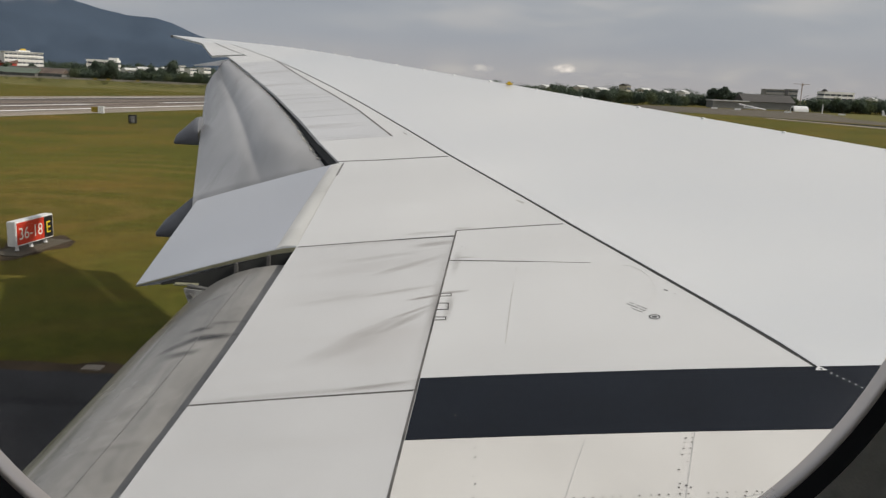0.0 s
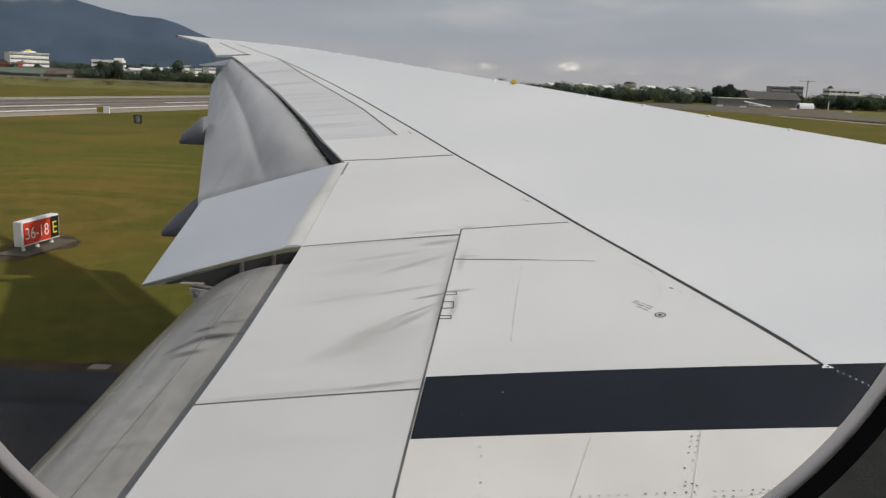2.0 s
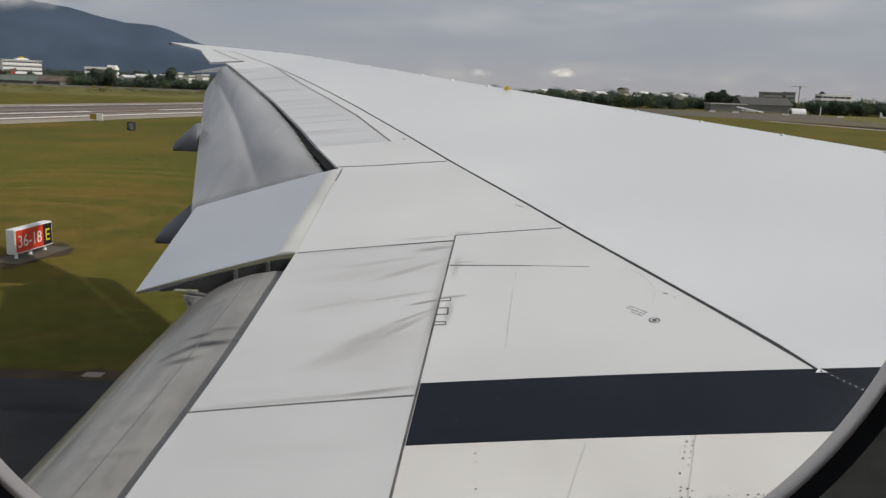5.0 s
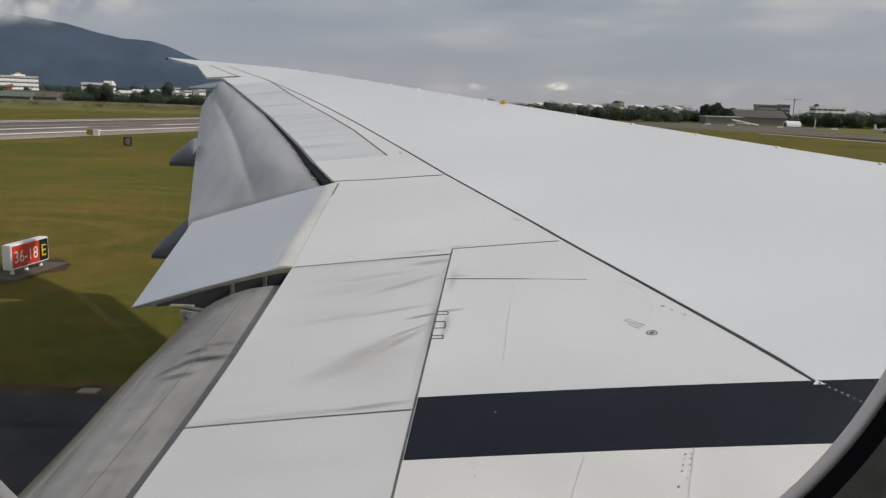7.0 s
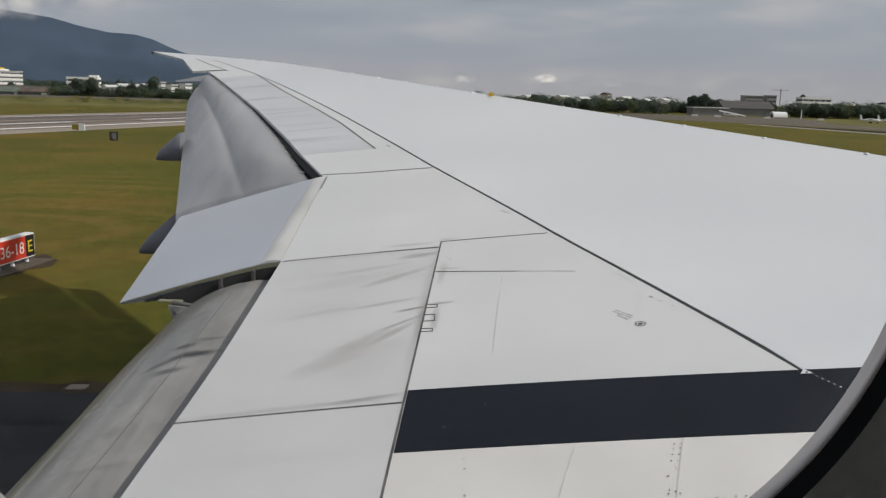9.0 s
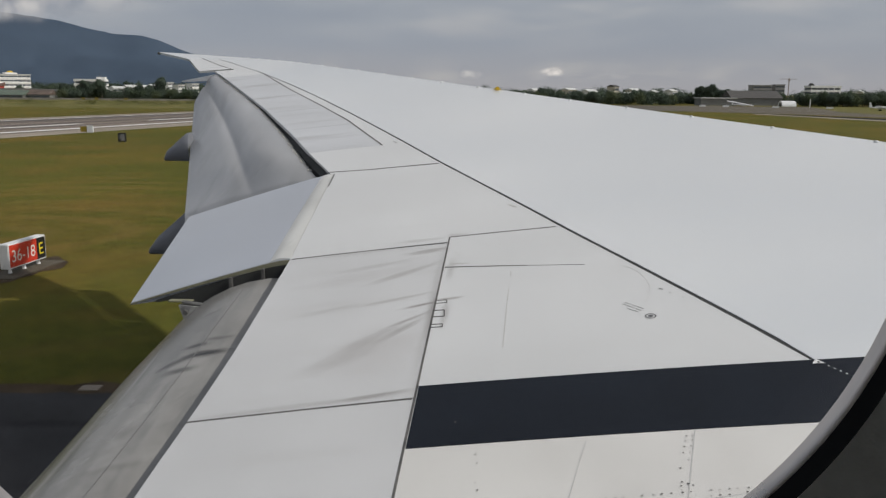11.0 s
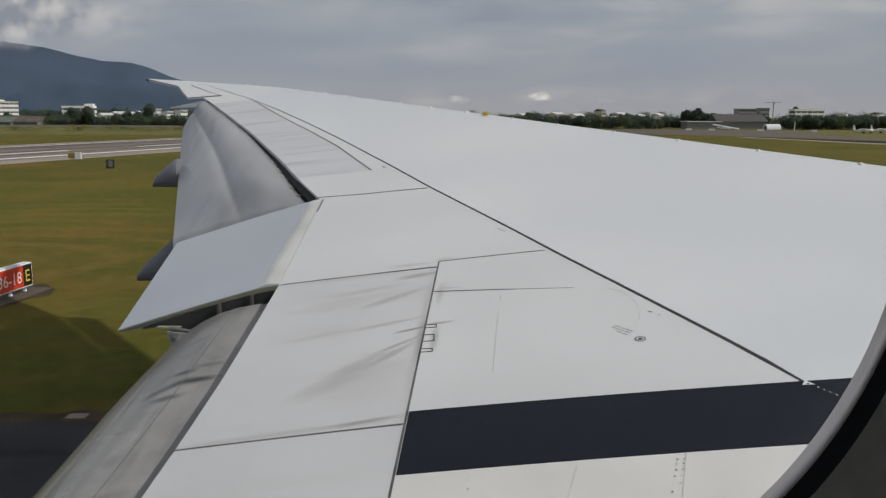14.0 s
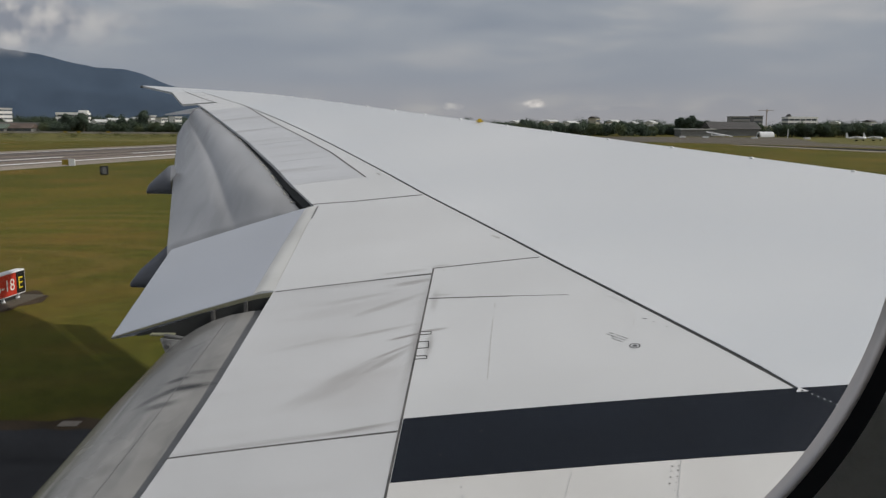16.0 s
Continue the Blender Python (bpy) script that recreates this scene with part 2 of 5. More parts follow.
# streaks along the flap imitate bands of glare; the first spots are soot
M_FLAP = material("grey flap paint", (0.315, 0.305, 0.287), 0.26, vary=0.18, scale=1.2, fine=16, streak=((7.0, 0.45, 4), 0.75, (0.17, 0.17, 0.168)),
                  stains_and_light=(((-1.97, 6.10, 4.1), (0.15, 0.055, 1), -2, 0.85, (0.03, 0.028, 0.026)), ((-1.80, 6.16, 4.1), (0.24, 0.05, 1), -4, 0.45, (0.05, 0.047, 0.044)), ((-1.85, 5.93, 4.1), (0.28, 0.075, 1), -2, 1.0, (0.025, 0.023, 0.022)),
                          ((-2.05, 5.89, 4.1), (0.26, 0.07, 1), 24, 0.75, (0.04, 0.038, 0.036)), ((-1.99, 5.72, 4.0), (0.19, 0.070, 1), -4, 0.72, (0.03, 0.028, 0.026)),
                          ((-2.04, 6.72, 4.1), (0.16, 0.02, 1), 26, 0.6, (0.06, 0.055, 0.05)), ((-2.09, 4.97, 3.9), (0.10, 0.10, 1), 0, 0.35, (0.12, 0.11, 0.10)),
                          ((-2.04, 4.57, 3.8), (0.30, 0.05, 1), 0, 0.3, (0.12, 0.11, 0.10)),
                          # dark bands paint shade on the falling edge, pale bands paint sky sheen
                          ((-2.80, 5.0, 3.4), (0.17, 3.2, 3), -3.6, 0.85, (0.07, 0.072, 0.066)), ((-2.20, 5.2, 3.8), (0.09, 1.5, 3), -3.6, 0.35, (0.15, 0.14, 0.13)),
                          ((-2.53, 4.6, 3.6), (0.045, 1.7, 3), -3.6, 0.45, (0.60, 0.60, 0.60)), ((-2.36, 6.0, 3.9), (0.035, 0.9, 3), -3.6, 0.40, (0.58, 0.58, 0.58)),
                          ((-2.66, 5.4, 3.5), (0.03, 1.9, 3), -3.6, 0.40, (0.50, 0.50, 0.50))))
# base darkened for the ground the flap reflects; streaks imitate metallic sheen
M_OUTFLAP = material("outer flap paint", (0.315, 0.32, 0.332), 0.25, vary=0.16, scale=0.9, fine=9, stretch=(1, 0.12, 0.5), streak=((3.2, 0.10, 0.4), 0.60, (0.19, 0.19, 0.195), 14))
M_FAIRING = material("fairing paint", (0.25, 0.26, 0.285), 0.55, vary=0.08, scale=1.2, fine=14)
M_STRIPE = material("dark walkway paint", (0.0140, 0.0180, 0.0265), 0.7, vary=0.12, scale=1.3, fine=60, bump=0.15, bump_scale=300, spec=0.15)
M_ROOT = material("root panel paint", (0.745, 0.73, 0.70), 0.42, vary=0.05, scale=0.9, fine=14, streak=((4.0, 0.6, 1), 0.10, (0.5, 0.46, 0.42)))
M_SEAL = material("rubber seal", (0.035, 0.035, 0.034), 0.7, vary=0.2, scale=4, fine=40)
# near-black tone that paints shade into gaps, bay and slot
M_VOID = material("recess shade colour", (0.05, 0.052, 0.05), 0.8, vary=0.2, scale=5, fine=40)
M_PRIMER = material("yellow green primer", (0.27, 0.265, 0.18), 0.6, vary=0.12, scale=6, fine=50)
M_STEEL = material("bare fitting metal", (0.19, 0.187, 0.18), 0.6, metal=0.5, vary=0.2, scale=8, fine=60)
M_LUG = material("worn pale fitting", (0.40, 0.40, 0.39), 0.5, vary=0.3, scale=12, fine=60)
M_MARK = material("marking ink", (0.10, 0.10, 0.11), 0.6, vary=0.2, scale=30, fine=90)
M_WHITE = material("white enamel", (0.80, 0.80, 0.80), 0.35, vary=0.03, scale=5, fine=40)
M_YELLOW = material("yellow enamel", (0.72, 0.50, 0.03), 0.4, vary=0.06, scale=5, fine=40)
M_GROOVE = material("joint sealant", (0.05, 0.05, 0.05), 0.7, vary=0.2, scale=3.5, fine=30, tint=(0.20, 0.19, 0.18))
M_RIVET = material("rivet head", (0.22, 0.21, 0.20), 0.5, metal=0.3, vary=0.2, scale=30, fine=90)
M_TRIM = material("window trim plastic", (0.78, 0.78, 0.74), 0.55, vary=0.08, scale=20, fine=200, bump=0.1, bump_scale=900)
M_RING = material("window retainer enamel", (0.66, 0.605, 0.56), 0.28, metal=1.0, vary=0.04, scale=20, fine=150)
M_RUBBER = material("black window rubber", (0.006, 0.006, 0.007), 0.7, spec=0.15, vary=0.2, scale=30, fine=150)
M_CABIN = material("cabin lining", (0.82, 0.81, 0.78), 0.7, vary=0.06, scale=8, fine=80)
M_HULL = material("fuselage paint", (0.72, 0.72, 0.73), 0.35, vary=0.03, scale=0.8, fine=12)
M_FADED = material("faded joint line", (0.47, 0.46, 0.44), 0.6, vary=0.15, scale=6, fine=50)
M_GHOST = material("nearly worn off line", (0.585, 0.58, 0.565), 0.6, vary=0.12, scale=6, fine=50)
M_FAINTINK = material("worn stencil ink", (0.36, 0.36, 0.355), 0.6, vary=0.25, scale=30, fine=90)
M_FADEMARK = material("faded stencil ink", (0.22, 0.22, 0.22), 0.6, vary=0.2, scale=30, fine=90)
M_STRIP = material("hinge strip paint", (0.63, 0.63, 0.61), 0.4, vary=0.10, scale=2, fine=20)
M_FRAY = material("worn edge sealant", (0.47, 0.46, 0.42), 0.6, vary=0.2, scale=6, fine=50)

# ---- shapes ----
def mesh_part(name, verts, faces, mat, parent=None, label="", smooth=False):
    me = bpy.data.meshes.new(name)
    me.from_pydata([tuple(v) for v in verts], [], faces)
    me.materials.append(mat)
    if smooth:
        me.polygons.foreach_set("use_smooth", [True] * len(me.polygons))
        me.set_sharp_from_angle(angle=radians(40))
    me.update()
    ob = new(name, me)
    if parent:
        ob.parent = parent
    if label:
        ob["label"] = label
    return ob


def thing(name, label, category, at=(0, 0, 0), group="", kind=""):
    ob = new(name)
    ob.location = at
    ob.empty_display_size = 0.2
    return tagged(ob, label, category, group, kind)


def slab(grid_top, grid_bottom):
    """Verts and faces of a closed body between two grids of points of the same size."""
    nu, nv = len(grid_top), len(grid_top[0])
    verts = [p for row in grid_top for p in row] + [p for row in grid_bottom for p in row]
    base = nu * nv
    i = lambda a, b: a * nv + b
    faces = []
    for a in range(nu - 1):
        for b in range(nv - 1):
            faces.append((i(a, b), i(a, b + 1), i(a + 1, b + 1), i(a + 1, b)))
            faces.append((base + i(a, b), base + i(a + 1, b), base + i(a + 1, b + 1), base + i(a, b + 1)))
    for a in range(nu - 1):
        faces.append((i(a, 0), i(a + 1, 0), base + i(a + 1, 0), base + i(a, 0)))
        faces.append((i(a + 1, nv - 1), i(a, nv - 1), base + i(a, nv - 1), base + i(a + 1, nv - 1)))
    for b in range(nv - 1):
        faces.append((i(0, b + 1), i(0, b), base + i(0, b), base + i(0, b + 1)))
        faces.append((i(nu - 1, b), i(nu - 1, b + 1), base + i(nu - 1, b + 1), base + i(nu - 1, b)))
    return verts, faces


def lerp(a, b, t):
    return a + (b - a) * t


def mixed(p, q, t):
    return tuple(lerp(a, b, t) for a, b in zip(p, q))


def smooth01(t):
    t = min(1, max(0, t))
    return t * t * (3 - 2 * t)


def box(bm, x0, y0, z0, x1, y1, z1, bevel=0.0):
    m = Matrix.Translation(((x0 + x1) / 2, (y0 + y1) / 2, (z0 + z1) / 2)) @ Matrix.Diagonal((x1 - x0, y1 - y0, z1 - z0, 1))
    made = bmesh.ops.create_cube(bm, size=1, matrix=m)
    if bevel:
        edges = {e for v in made["verts"] for e in v.link_edges}
        bmesh.ops.bevel(bm, geom=list(edges), offset=bevel, segments=2, affect="EDGES")


def part(name, bm, mat, parent=None, label="", smooth=False):
    me = bpy.data.meshes.new(name)
    bm.to_mesh(me)
    bm.free()
    me.materials.append(mat)
    if smooth:
        me.polygons.foreach_set("use_smooth", [True] * len(me.polygons))
        me.set_sharp_from_angle(angle=radians(35))
    ob = new(name, me)
    if parent:
        ob.parent = parent
    if label:
        ob["label"] = label
    return ob


def box_part(name, lo, hi, mat, parent=None, label="", bevel=0.0):
    bm = bmesh.new()
    box(bm, *lo, *hi, bevel)
    return part(name, bm, mat, parent, label)


def tube_part(name, a, b, r0, r1, mat, parent=None, label="", sides=10):
    bm = bmesh.new()
    a, b = Vector(a), Vector(b)
    m = Matrix.Translation((a + b) / 2) @ (b - a).to_track_quat("Z", "Y").to_matrix().to_4x4()
    bmesh.ops.create_cone(bm, cap_ends=True, segments=sides, radius1=r0, radius2=r1, depth=(b - a).length, matrix=m)
    return part(name, bm, mat, parent, label, True)


# ---- the wing: its plan and upper surface ----
SEAL_Y = (4.70, 5.31, 5.85, 6.53, 7.28, 8.18, 10.24, 11.52, 13.07, 14.22, 15.93, 17.92, 20.14, 23.14, 24.43, 24.8)
SEAL_X = (2.150, 1.912, 1.683, 1.391, 1.063, 0.693, -0.190, -0.700, -1.342, -1.824, -2.576, -3.497, -4.600, -6.054, -6.80, -7.01)


def x_seal(y):
    """The rear edge of the wing box."""
    return 2.150 + 0.39 * (4.70 - y) if y < 4.70 else float(np.interp(y, SEAL_Y, SEAL_X))


def seal_half(y):
    """Half the width of the rubber seal, which narrows outboard."""
    return float(np.interp(y, (4.7, 9, 13, 24), (0.021, 0.017, 0.016, 0.015)))


def x_lead(y):
    """The crest of the leading edge; past 22.5 m it rakes back to the tip."""
    return -6.9 + 0.65 * (26.5 - y) - (0.2 * (y - 22.5) ** 1.4 if y > 22.5 else 0)


def z_seal(y):
    return 3.87 + 0.125 * y


LEAD_Y, LEAD_Z = (0, 8.83, 13, 19.3, 26.5, 30), (4.62, 5.51, 5.88, 6.46, 7.08, 7.38)


def z_lead(y):
    return float(np.interp(y, LEAD_Y, LEAD_Z))


def z_top(x, y):
    u, uc = x - x_seal(y), max(1.2, x_lead(min(y, 22.0)) - x_seal(min(y, 22.0)))
    rise = z_lead(y) - z_seal(y)
    curve = (0.105 * uc - rise) / uc ** 2 if u > 0 else 0.006
    inner = z_seal(y) + 0.105 * u - curve * u * u
    outer = z_lead(y) + 0.08 * (x - x_lead(y))
    return lerp(inner, outer, smooth01((y - 19) / 3))


def x_hinge(y):
    return -0.553 + 0.069 * y


def x_spoil(y):
    """The rear edge of the inner spoilers."""
    return float(np.interp(y, (0, 4.29, 4.74, 5.10, 5.66, 6.58, 7.40), (-2.05, -1.676, -1.630, -1.599, -1.557, -1.516, -1.484)))


def x_fixed(y):
    """The rear edge of the fixed upper skin outboard of the flaperon."""
    return float(np.interp(y, (10.16, 11.24, 12.89, 15.54, 18.68, 20.72, 22.0), (-1.520, -1.936, -2.536, -3.569, -4.905, -5.807, -6.37)))


def x_outhinge(y):
    return float(np.interp(y, (11.45, 12.12, 13.47, 15.18, 17.21, 19.78, 20.1), (-1.000, -1.247, -1.731, -2.458, -3.361, -4.452, -4.59)))


def x_rear(y):
    """The rear edge past the flaps: aileron, then the raked tip."""
    return float(np.interp(y, (21.0, 21.8, 25.2, 27.7), (-6.35, -6.62, -7.95, -9.72)))


def panel(name, y0, y1, xa, xb, mat, parent, label="", off=0.0, thick=0.03, ny=10, nx=8, y_skew=0.0):
    """A skin panel from the line xa(y) forward to the line xb(y); y_skew moves its forward corners outboard."""
    top, low = [], []
    for i in range(ny + 1):
        row, under = [], []
        for j in range(nx + 1):
            y = lerp(y0, y1, i / ny)
            x = lerp(xa(y), xb(y), j / nx)
            yy = y + y_skew * j / nx
            row.append((x, yy, z_top(x, yy) + off))
            under.append((x, yy, z_top(x, yy) + off - thick))
        top.append(row)
        low.append(under)
    v, f = slab(top, low)
    f = [tuple(reversed(q)) for q in f]
    return mesh_part(name, v, f, mat, parent, label, True)


def line_strip(name, a, b, width, mat, parent, off=0.0015, n=12, label=""):
    """A narrow band on the skin from a to b (plan coordinates)."""
    a, b = Vector(a), Vector(b)
    side = Vector((-(b - a).y, (b - a).x)).normalized() * width / 2
    top, low = [], []
    for i in range(n + 1):
        p = a.lerp(b, i / n)
        top.append([(q.x, q.y, z_top(q.x, q.y) + off) for q in (p - side, p + side)])
        low.append([(q.x, q.y, z_top(q.x, q.y) - 0.006) for q in (p - side, p + side)])
    v, f = slab(top, low)
    return mesh_part(name, v, f, mat, parent, label)


GAP = 0.006
wing = thing("airliner", "white airliner with long light grey wing and drooped flaps", "aircraft")

# wing box: upper skin from the seal over the leading edge and back underneath
top, low = [], []
for i in range(71):
    y = lerp(-0.3, 24.6, i / 70)
    xs, xl = x_seal(y) + (seal_half(y) if y > 4.70 else 0.002), x_lead(y)
    th = lerp(1.25, 0.16, min(1, y / 25))
    row = [(x, y, z_top(x, y)) for x in [lerp(xs, xl, j / 16) for j in range(17)]]
    zl = row[-1][2]
    row += [(xl + 0.10 * th, y, zl - 0.05 * th), (xl + 0.24 * th, y, zl - 0.18 * th), (xl + 0.30 * th, y, zl - 0.38 * th)]
    under = [(lerp(xs, xl + 0.30 * th, j / 19), y, lerp(z_top(xs, y) - 0.8 * th, zl - 0.45 * th, j / 19)) for j in range(20)]
    top.append(row)
    low.append(under)
v, f = slab(top, low)
mesh_part("wing_box", v, [tuple(reversed(q)) for q in f], M_SKIN, wing, "smooth light grey painted upper skin", True)

# leading edge slats, run out ahead of the wing with a slot behind them
for a, b in ((4.0, 8.0), (8.05, 11.9), (11.95, 15.8), (15.85, 19.6), (19.65, 22.9)):
    top, low = [], []
    for i in range(9):
        y = lerp(a, b, i / 8)
        th = lerp(1.25, 0.16, min(1, y / 25))
        xl, zl = x_lead(y) + 0.30 * th + 0.085, z_lead(y) - 0.10 - 0.12 * th
        row = [(xl + q, y, zl - d) for q, d in ((0, 0), (0.16, 0.05), (0.32, 0.14), (0.44, 0.27), (0.48, 0.42), (0.44, 0.55))]
        top.append(row)
        low.append([(x - 0.05, y, z - 0.03) for x, _, z in row])
    v, f = slab(top, low)
    mesh_part("slat", v, [tuple(reversed(q)) for q in f], M_OUTFLAP, wing, "extended leading edge slat", True)

# dark sheets under the joints, with the shade put into their colour
panel("rear_shade_sheet", 0.5, 10.15, lambda y: x_spoil(y) + 0.12, lambda y: x_seal(y) + 0.05, M_VOID, wing, "dark sheet painting shade below the joints", off=-0.032, thick=0.05, ny=24)
panel("rear_shade_sheet", 10.15, 21.6, lambda y: x_fixed(y) + 0.10, lambda y: x_seal(y) + 0.05, M_VOID, wing, off=-0.032, thick=0.05, ny=24)

# fixed panels behind the seal
panel("root_panel", -0.2, 4.70, lambda y: x_hinge(y) + GAP, lambda y: x_seal(y), M_ROOT, wing, "cream white riveted root panel", ny=14)
panel("upper_panel", 4.70, 7.468, lambda y: x_hinge(y) + GAP, lambda y: x_seal(y) - seal_half(y), M_PANEL, wing)
panel("upper_panel", 7.468, 10.165, lambda y: -1.49, lambda y: x_seal(y) - seal_half(y), M_PANEL, wing, ny=12)
panel("upper_panel", 7.352, 7.468, lambda y: -1.49, lambda y: x_hinge(y) + GAP, M_PANEL, wing, ny=2)
panel("upper_panel", 10.165, 11.45, lambda y: x_fixed(y), lambda y: x_seal(y) - seal_half(y), M_PANEL, wing)
panel("upper_panel", 11.45, 20.0, lambda y: x_outhinge(y) + GAP, lambda y: max(x_seal(y) - seal_half(y), x_outhinge(y) + 2 * GAP), M_PANEL, wing, ny=24, nx=3)
panel("upper_panel", 20.0, 21.5, lambda y: x_fixed(y), lambda y: x_seal(y) - seal_half(y), M_PANEL, wing)

# rubber seal along the rear of the wing box
top, low = [], []
for i in range(61):
    y = lerp(4.70, 24.6, i / 60)
    w = seal_half(y) + 0.006
    top.append([(x_seal(y) + s, y, z_top(x_seal(y), y) - 0.003) for s in (-w, w)])
    low.append([(x_seal(y) + s, y, z_top(x_seal(y), y) - 0.03) for s in (-w, w)])
v, f = slab(top, low)
mesh_part("seal", v, f, M_SEAL, wing, "long black rubber seal")

# inner spoilers
panel("spoiler", -0.1, 4.766, lambda y: x_spoil(y), lambda y: x_hinge(y) - GAP, M_SPOIL, wing, "light grey spoiler panel", thick=0.05, ny=12, y_skew=-0.035)
panel("spoiler", 4.776, 7.345, lambda y: x_spoil(y), lambda y: x_hinge(y) - GAP, M_SPOIL, wing, "light grey spoiler panel with sooty streaks", thick=0.05, ny=12, y_skew=-0.03)
# outer spoilers
for n in range(5):
    a, b = 11.45 + n * 1.71, 11.45 + (n + 1) * 1.71
    panel("spoiler", a + 0.006, b - 0.006, lambda y: x_fixed(y), lambda y: x_outhinge(y) - GAP, M_OUTSPOIL, wing, "", thick=0.05, ny=6, nx=5)
# aileron and raked tip
panel("aileron", 21.85, 25.2, x_rear, lambda y: max(lerp(-5.82, -7.56, (y - 21.85) / 3.24), x_rear(y) + 0.05), M_PANEL, wing, "outer aileron", thick=0.05)
panel("upper_panel", 21.5, 24.6, lambda y: min(lerp(-5.82, -7.56, (y - 21.85) / 3.24) + GAP, x_seal(y) - 0.05), lambda y: x_seal(y) - seal_half(y), M_PANEL, wing)
panel("wing_tip", 24.6, 27.7, lambda y: x_rear(y), lambda y: max(x_lead(y), x_rear(y) + 0.02), M_SKIN, wing, "raked wing tip", thick=0.06, ny=16)
box_part("tip_light", (-9.76, 27.62, z_top(-9.6, 27.7) - 0.09), (-9.66, 27.72, z_top(-9.6, 27.7) - 0.01), M_STEEL, wing, "small dark tip light", 0.02)


# inner flap: a long roll of skin that dips behind the spoilers
FLAP = ((0.30, -0.13), (0.0, -0.115), (-0.16, -0.127), (-0.324, -0.158), (-0.48, -0.210), (-0.625, -0.282), (-0.76, -0.372), (-0.884, -0.481), (-0.99, -0.604), (-1.08, -0.74), (-1.207, -1.04), (-1.25, -1.35))


def flap_scale(y):
    """The inner flap's chord scale, larger towards the hull to fit its outline in the camera's view."""
    return float(np.interp(y, (0.6, 4.0, 6.3, 7.26), (1.34, 1.26, 1.19, 1.10)))


top, low = [], []
for i in range(31):
    y = lerp(0.6, 7.26, i / 30)
    xe = x_spoil(y)
    ze = z_top(xe, y)
    sc = flap_scale(y)
    top.append([(xe + a * (sc if a < 0 else 1), y, ze + b * 1.1) for a, b in FLAP])
    low.append([(xe + a * sc * 0.86 + 0.05, y, ze + b * 1.1 - 0.16 * (1 - j / len(FLAP)) - 0.02) for j, (a, b) in enumerate(FLAP)])
v, f = slab(top, low)
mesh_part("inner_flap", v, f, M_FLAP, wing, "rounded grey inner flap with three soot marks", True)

top, low = [], []
for i in range(31):
    y = lerp(0.6, 7.2, i / 30)
    sc = flap_scale(y)
    row = []
    for a in (-0.330, -0.324):
        z = float(np.interp(-a, [-q[0] for q in FLAP], [q[1] for q in FLAP]))
        row.append((x_spoil(y) + a * sc, y, z_top(x_spoil(y), y) + z * 1.1 + 0.002))
    top.append(row)
    low.append([(a, b, c - 0.01) for a, b, c in row])
mesh_part("joint", *slab(top, low), M_FADEMARK, wing)

# flaperon: a drooped wedge whose inboard end shows primer
H0, H1 = (-1.49, 7.37, z_top(-1.49, 7.37)), (-1.49, 10.16, z_top(-1.49, 10.16))
T0, T1 = (-2.97, 7.36, 4.06), (-3.34, 10.28, 4.42)


def lip(s):
    """The rise of the flaperon's skin over a straight line from hinge to rear edge."""
    return 0.04 * s * (1 - s) + 0.018 * smooth01(s / 0.10) * (1 - s)


top, low = [], []
for i in range(13):
    h, t = mixed(H0, H1, i / 12), mixed(T0, T1, i / 12)
    row, under = [], []
    for j in range(15):
        s = j / 14
        x, y, z = mixed(h, t, s)
        z += lip(s)
        row.append((x, y, z))
        under.append((x, y, z - 0.02 - 0.24 * (1 - s) * min(1, 3 * s + 0.3)))
    top.append(row)
    low.append(under)
v, f = slab(top, low)
flaperon = mesh_part("flaperon", v, f, M_FLAPERON, wing, "smooth drooped flaperon", True)
# primer-coloured lip round its inboard end
top, low = [], []
for j in range(15):
    s = j / 14
    x, y, z = mixed(H0, T0, s)
    z += lip(s)
    w = 0.035 * (1 - s) + 0.008
    top.append([(x, y - 0.020, z - 0.006), (x, y - 0.003, z - 0.006)])
    low.append([(x, y - 0.020, z - 0.006 - w), (x, y - 0.003, z - 0.006 - w)])
v, f = slab(top, low)
mesh_part("edge_rib", v, f, M_PRIMER, flaperon, "yellow green primed edge")
# dark plate painting the shade of the bay between flaperon and inner flap, with fittings
rows = [[], [], [], []]
for j in range(9):
    k = 0.84 * j / 8
    x, y, z = mixed(H0, T0, k)
    z += lip(k)
    drop = float(np.interp(k, (0, 0.50, 0.66, 0.84), (0.42, 0.30, 0.06, 0.02)))
    for n, (dy, dz) in enumerate(((-0.022, -0.045), (0.0, -0.045), (-0.022, -0.045 - drop), (0.0, -0.045 - drop))):
        rows[n].append((x, y + dy, z + dz))
mesh_part("bay_shade_plate", *slab(rows[:2], rows[2:]), M_VOID, wing, "dark open end bay")
for k in (0.16, 0.36):
    x, y, z = mixed(H0, T0, k)
    box_part("hinge_fitting", (x - 0.014, 7.28, z - 0.17), (x + 0.014, 7.335, z - 0.01), M_STEEL, wing, "", 0.005)
box_part("hinge_fitting", (-2.58, 7.22, 4.105), (-2.36, 7.30, 4.120), M_PRIMER, wing, "primed bracket", 0.006)
mesh_part("actuator_lug", *slab([[(-2.47, 7.18, 4.09), (-2.17, 7.18, 4.07)], [(-2.40, 7.18, 3.88), (-2.30, 7.18, 3.86)]],
                                [[(-2.47, 7.25, 4.09), (-2.17, 7.25, 4.07)], [(-2.40, 7.25, 3.88), (-2.30, 7.25, 3.86)]]), M_LUG, wing, "pale forged actuator lug")
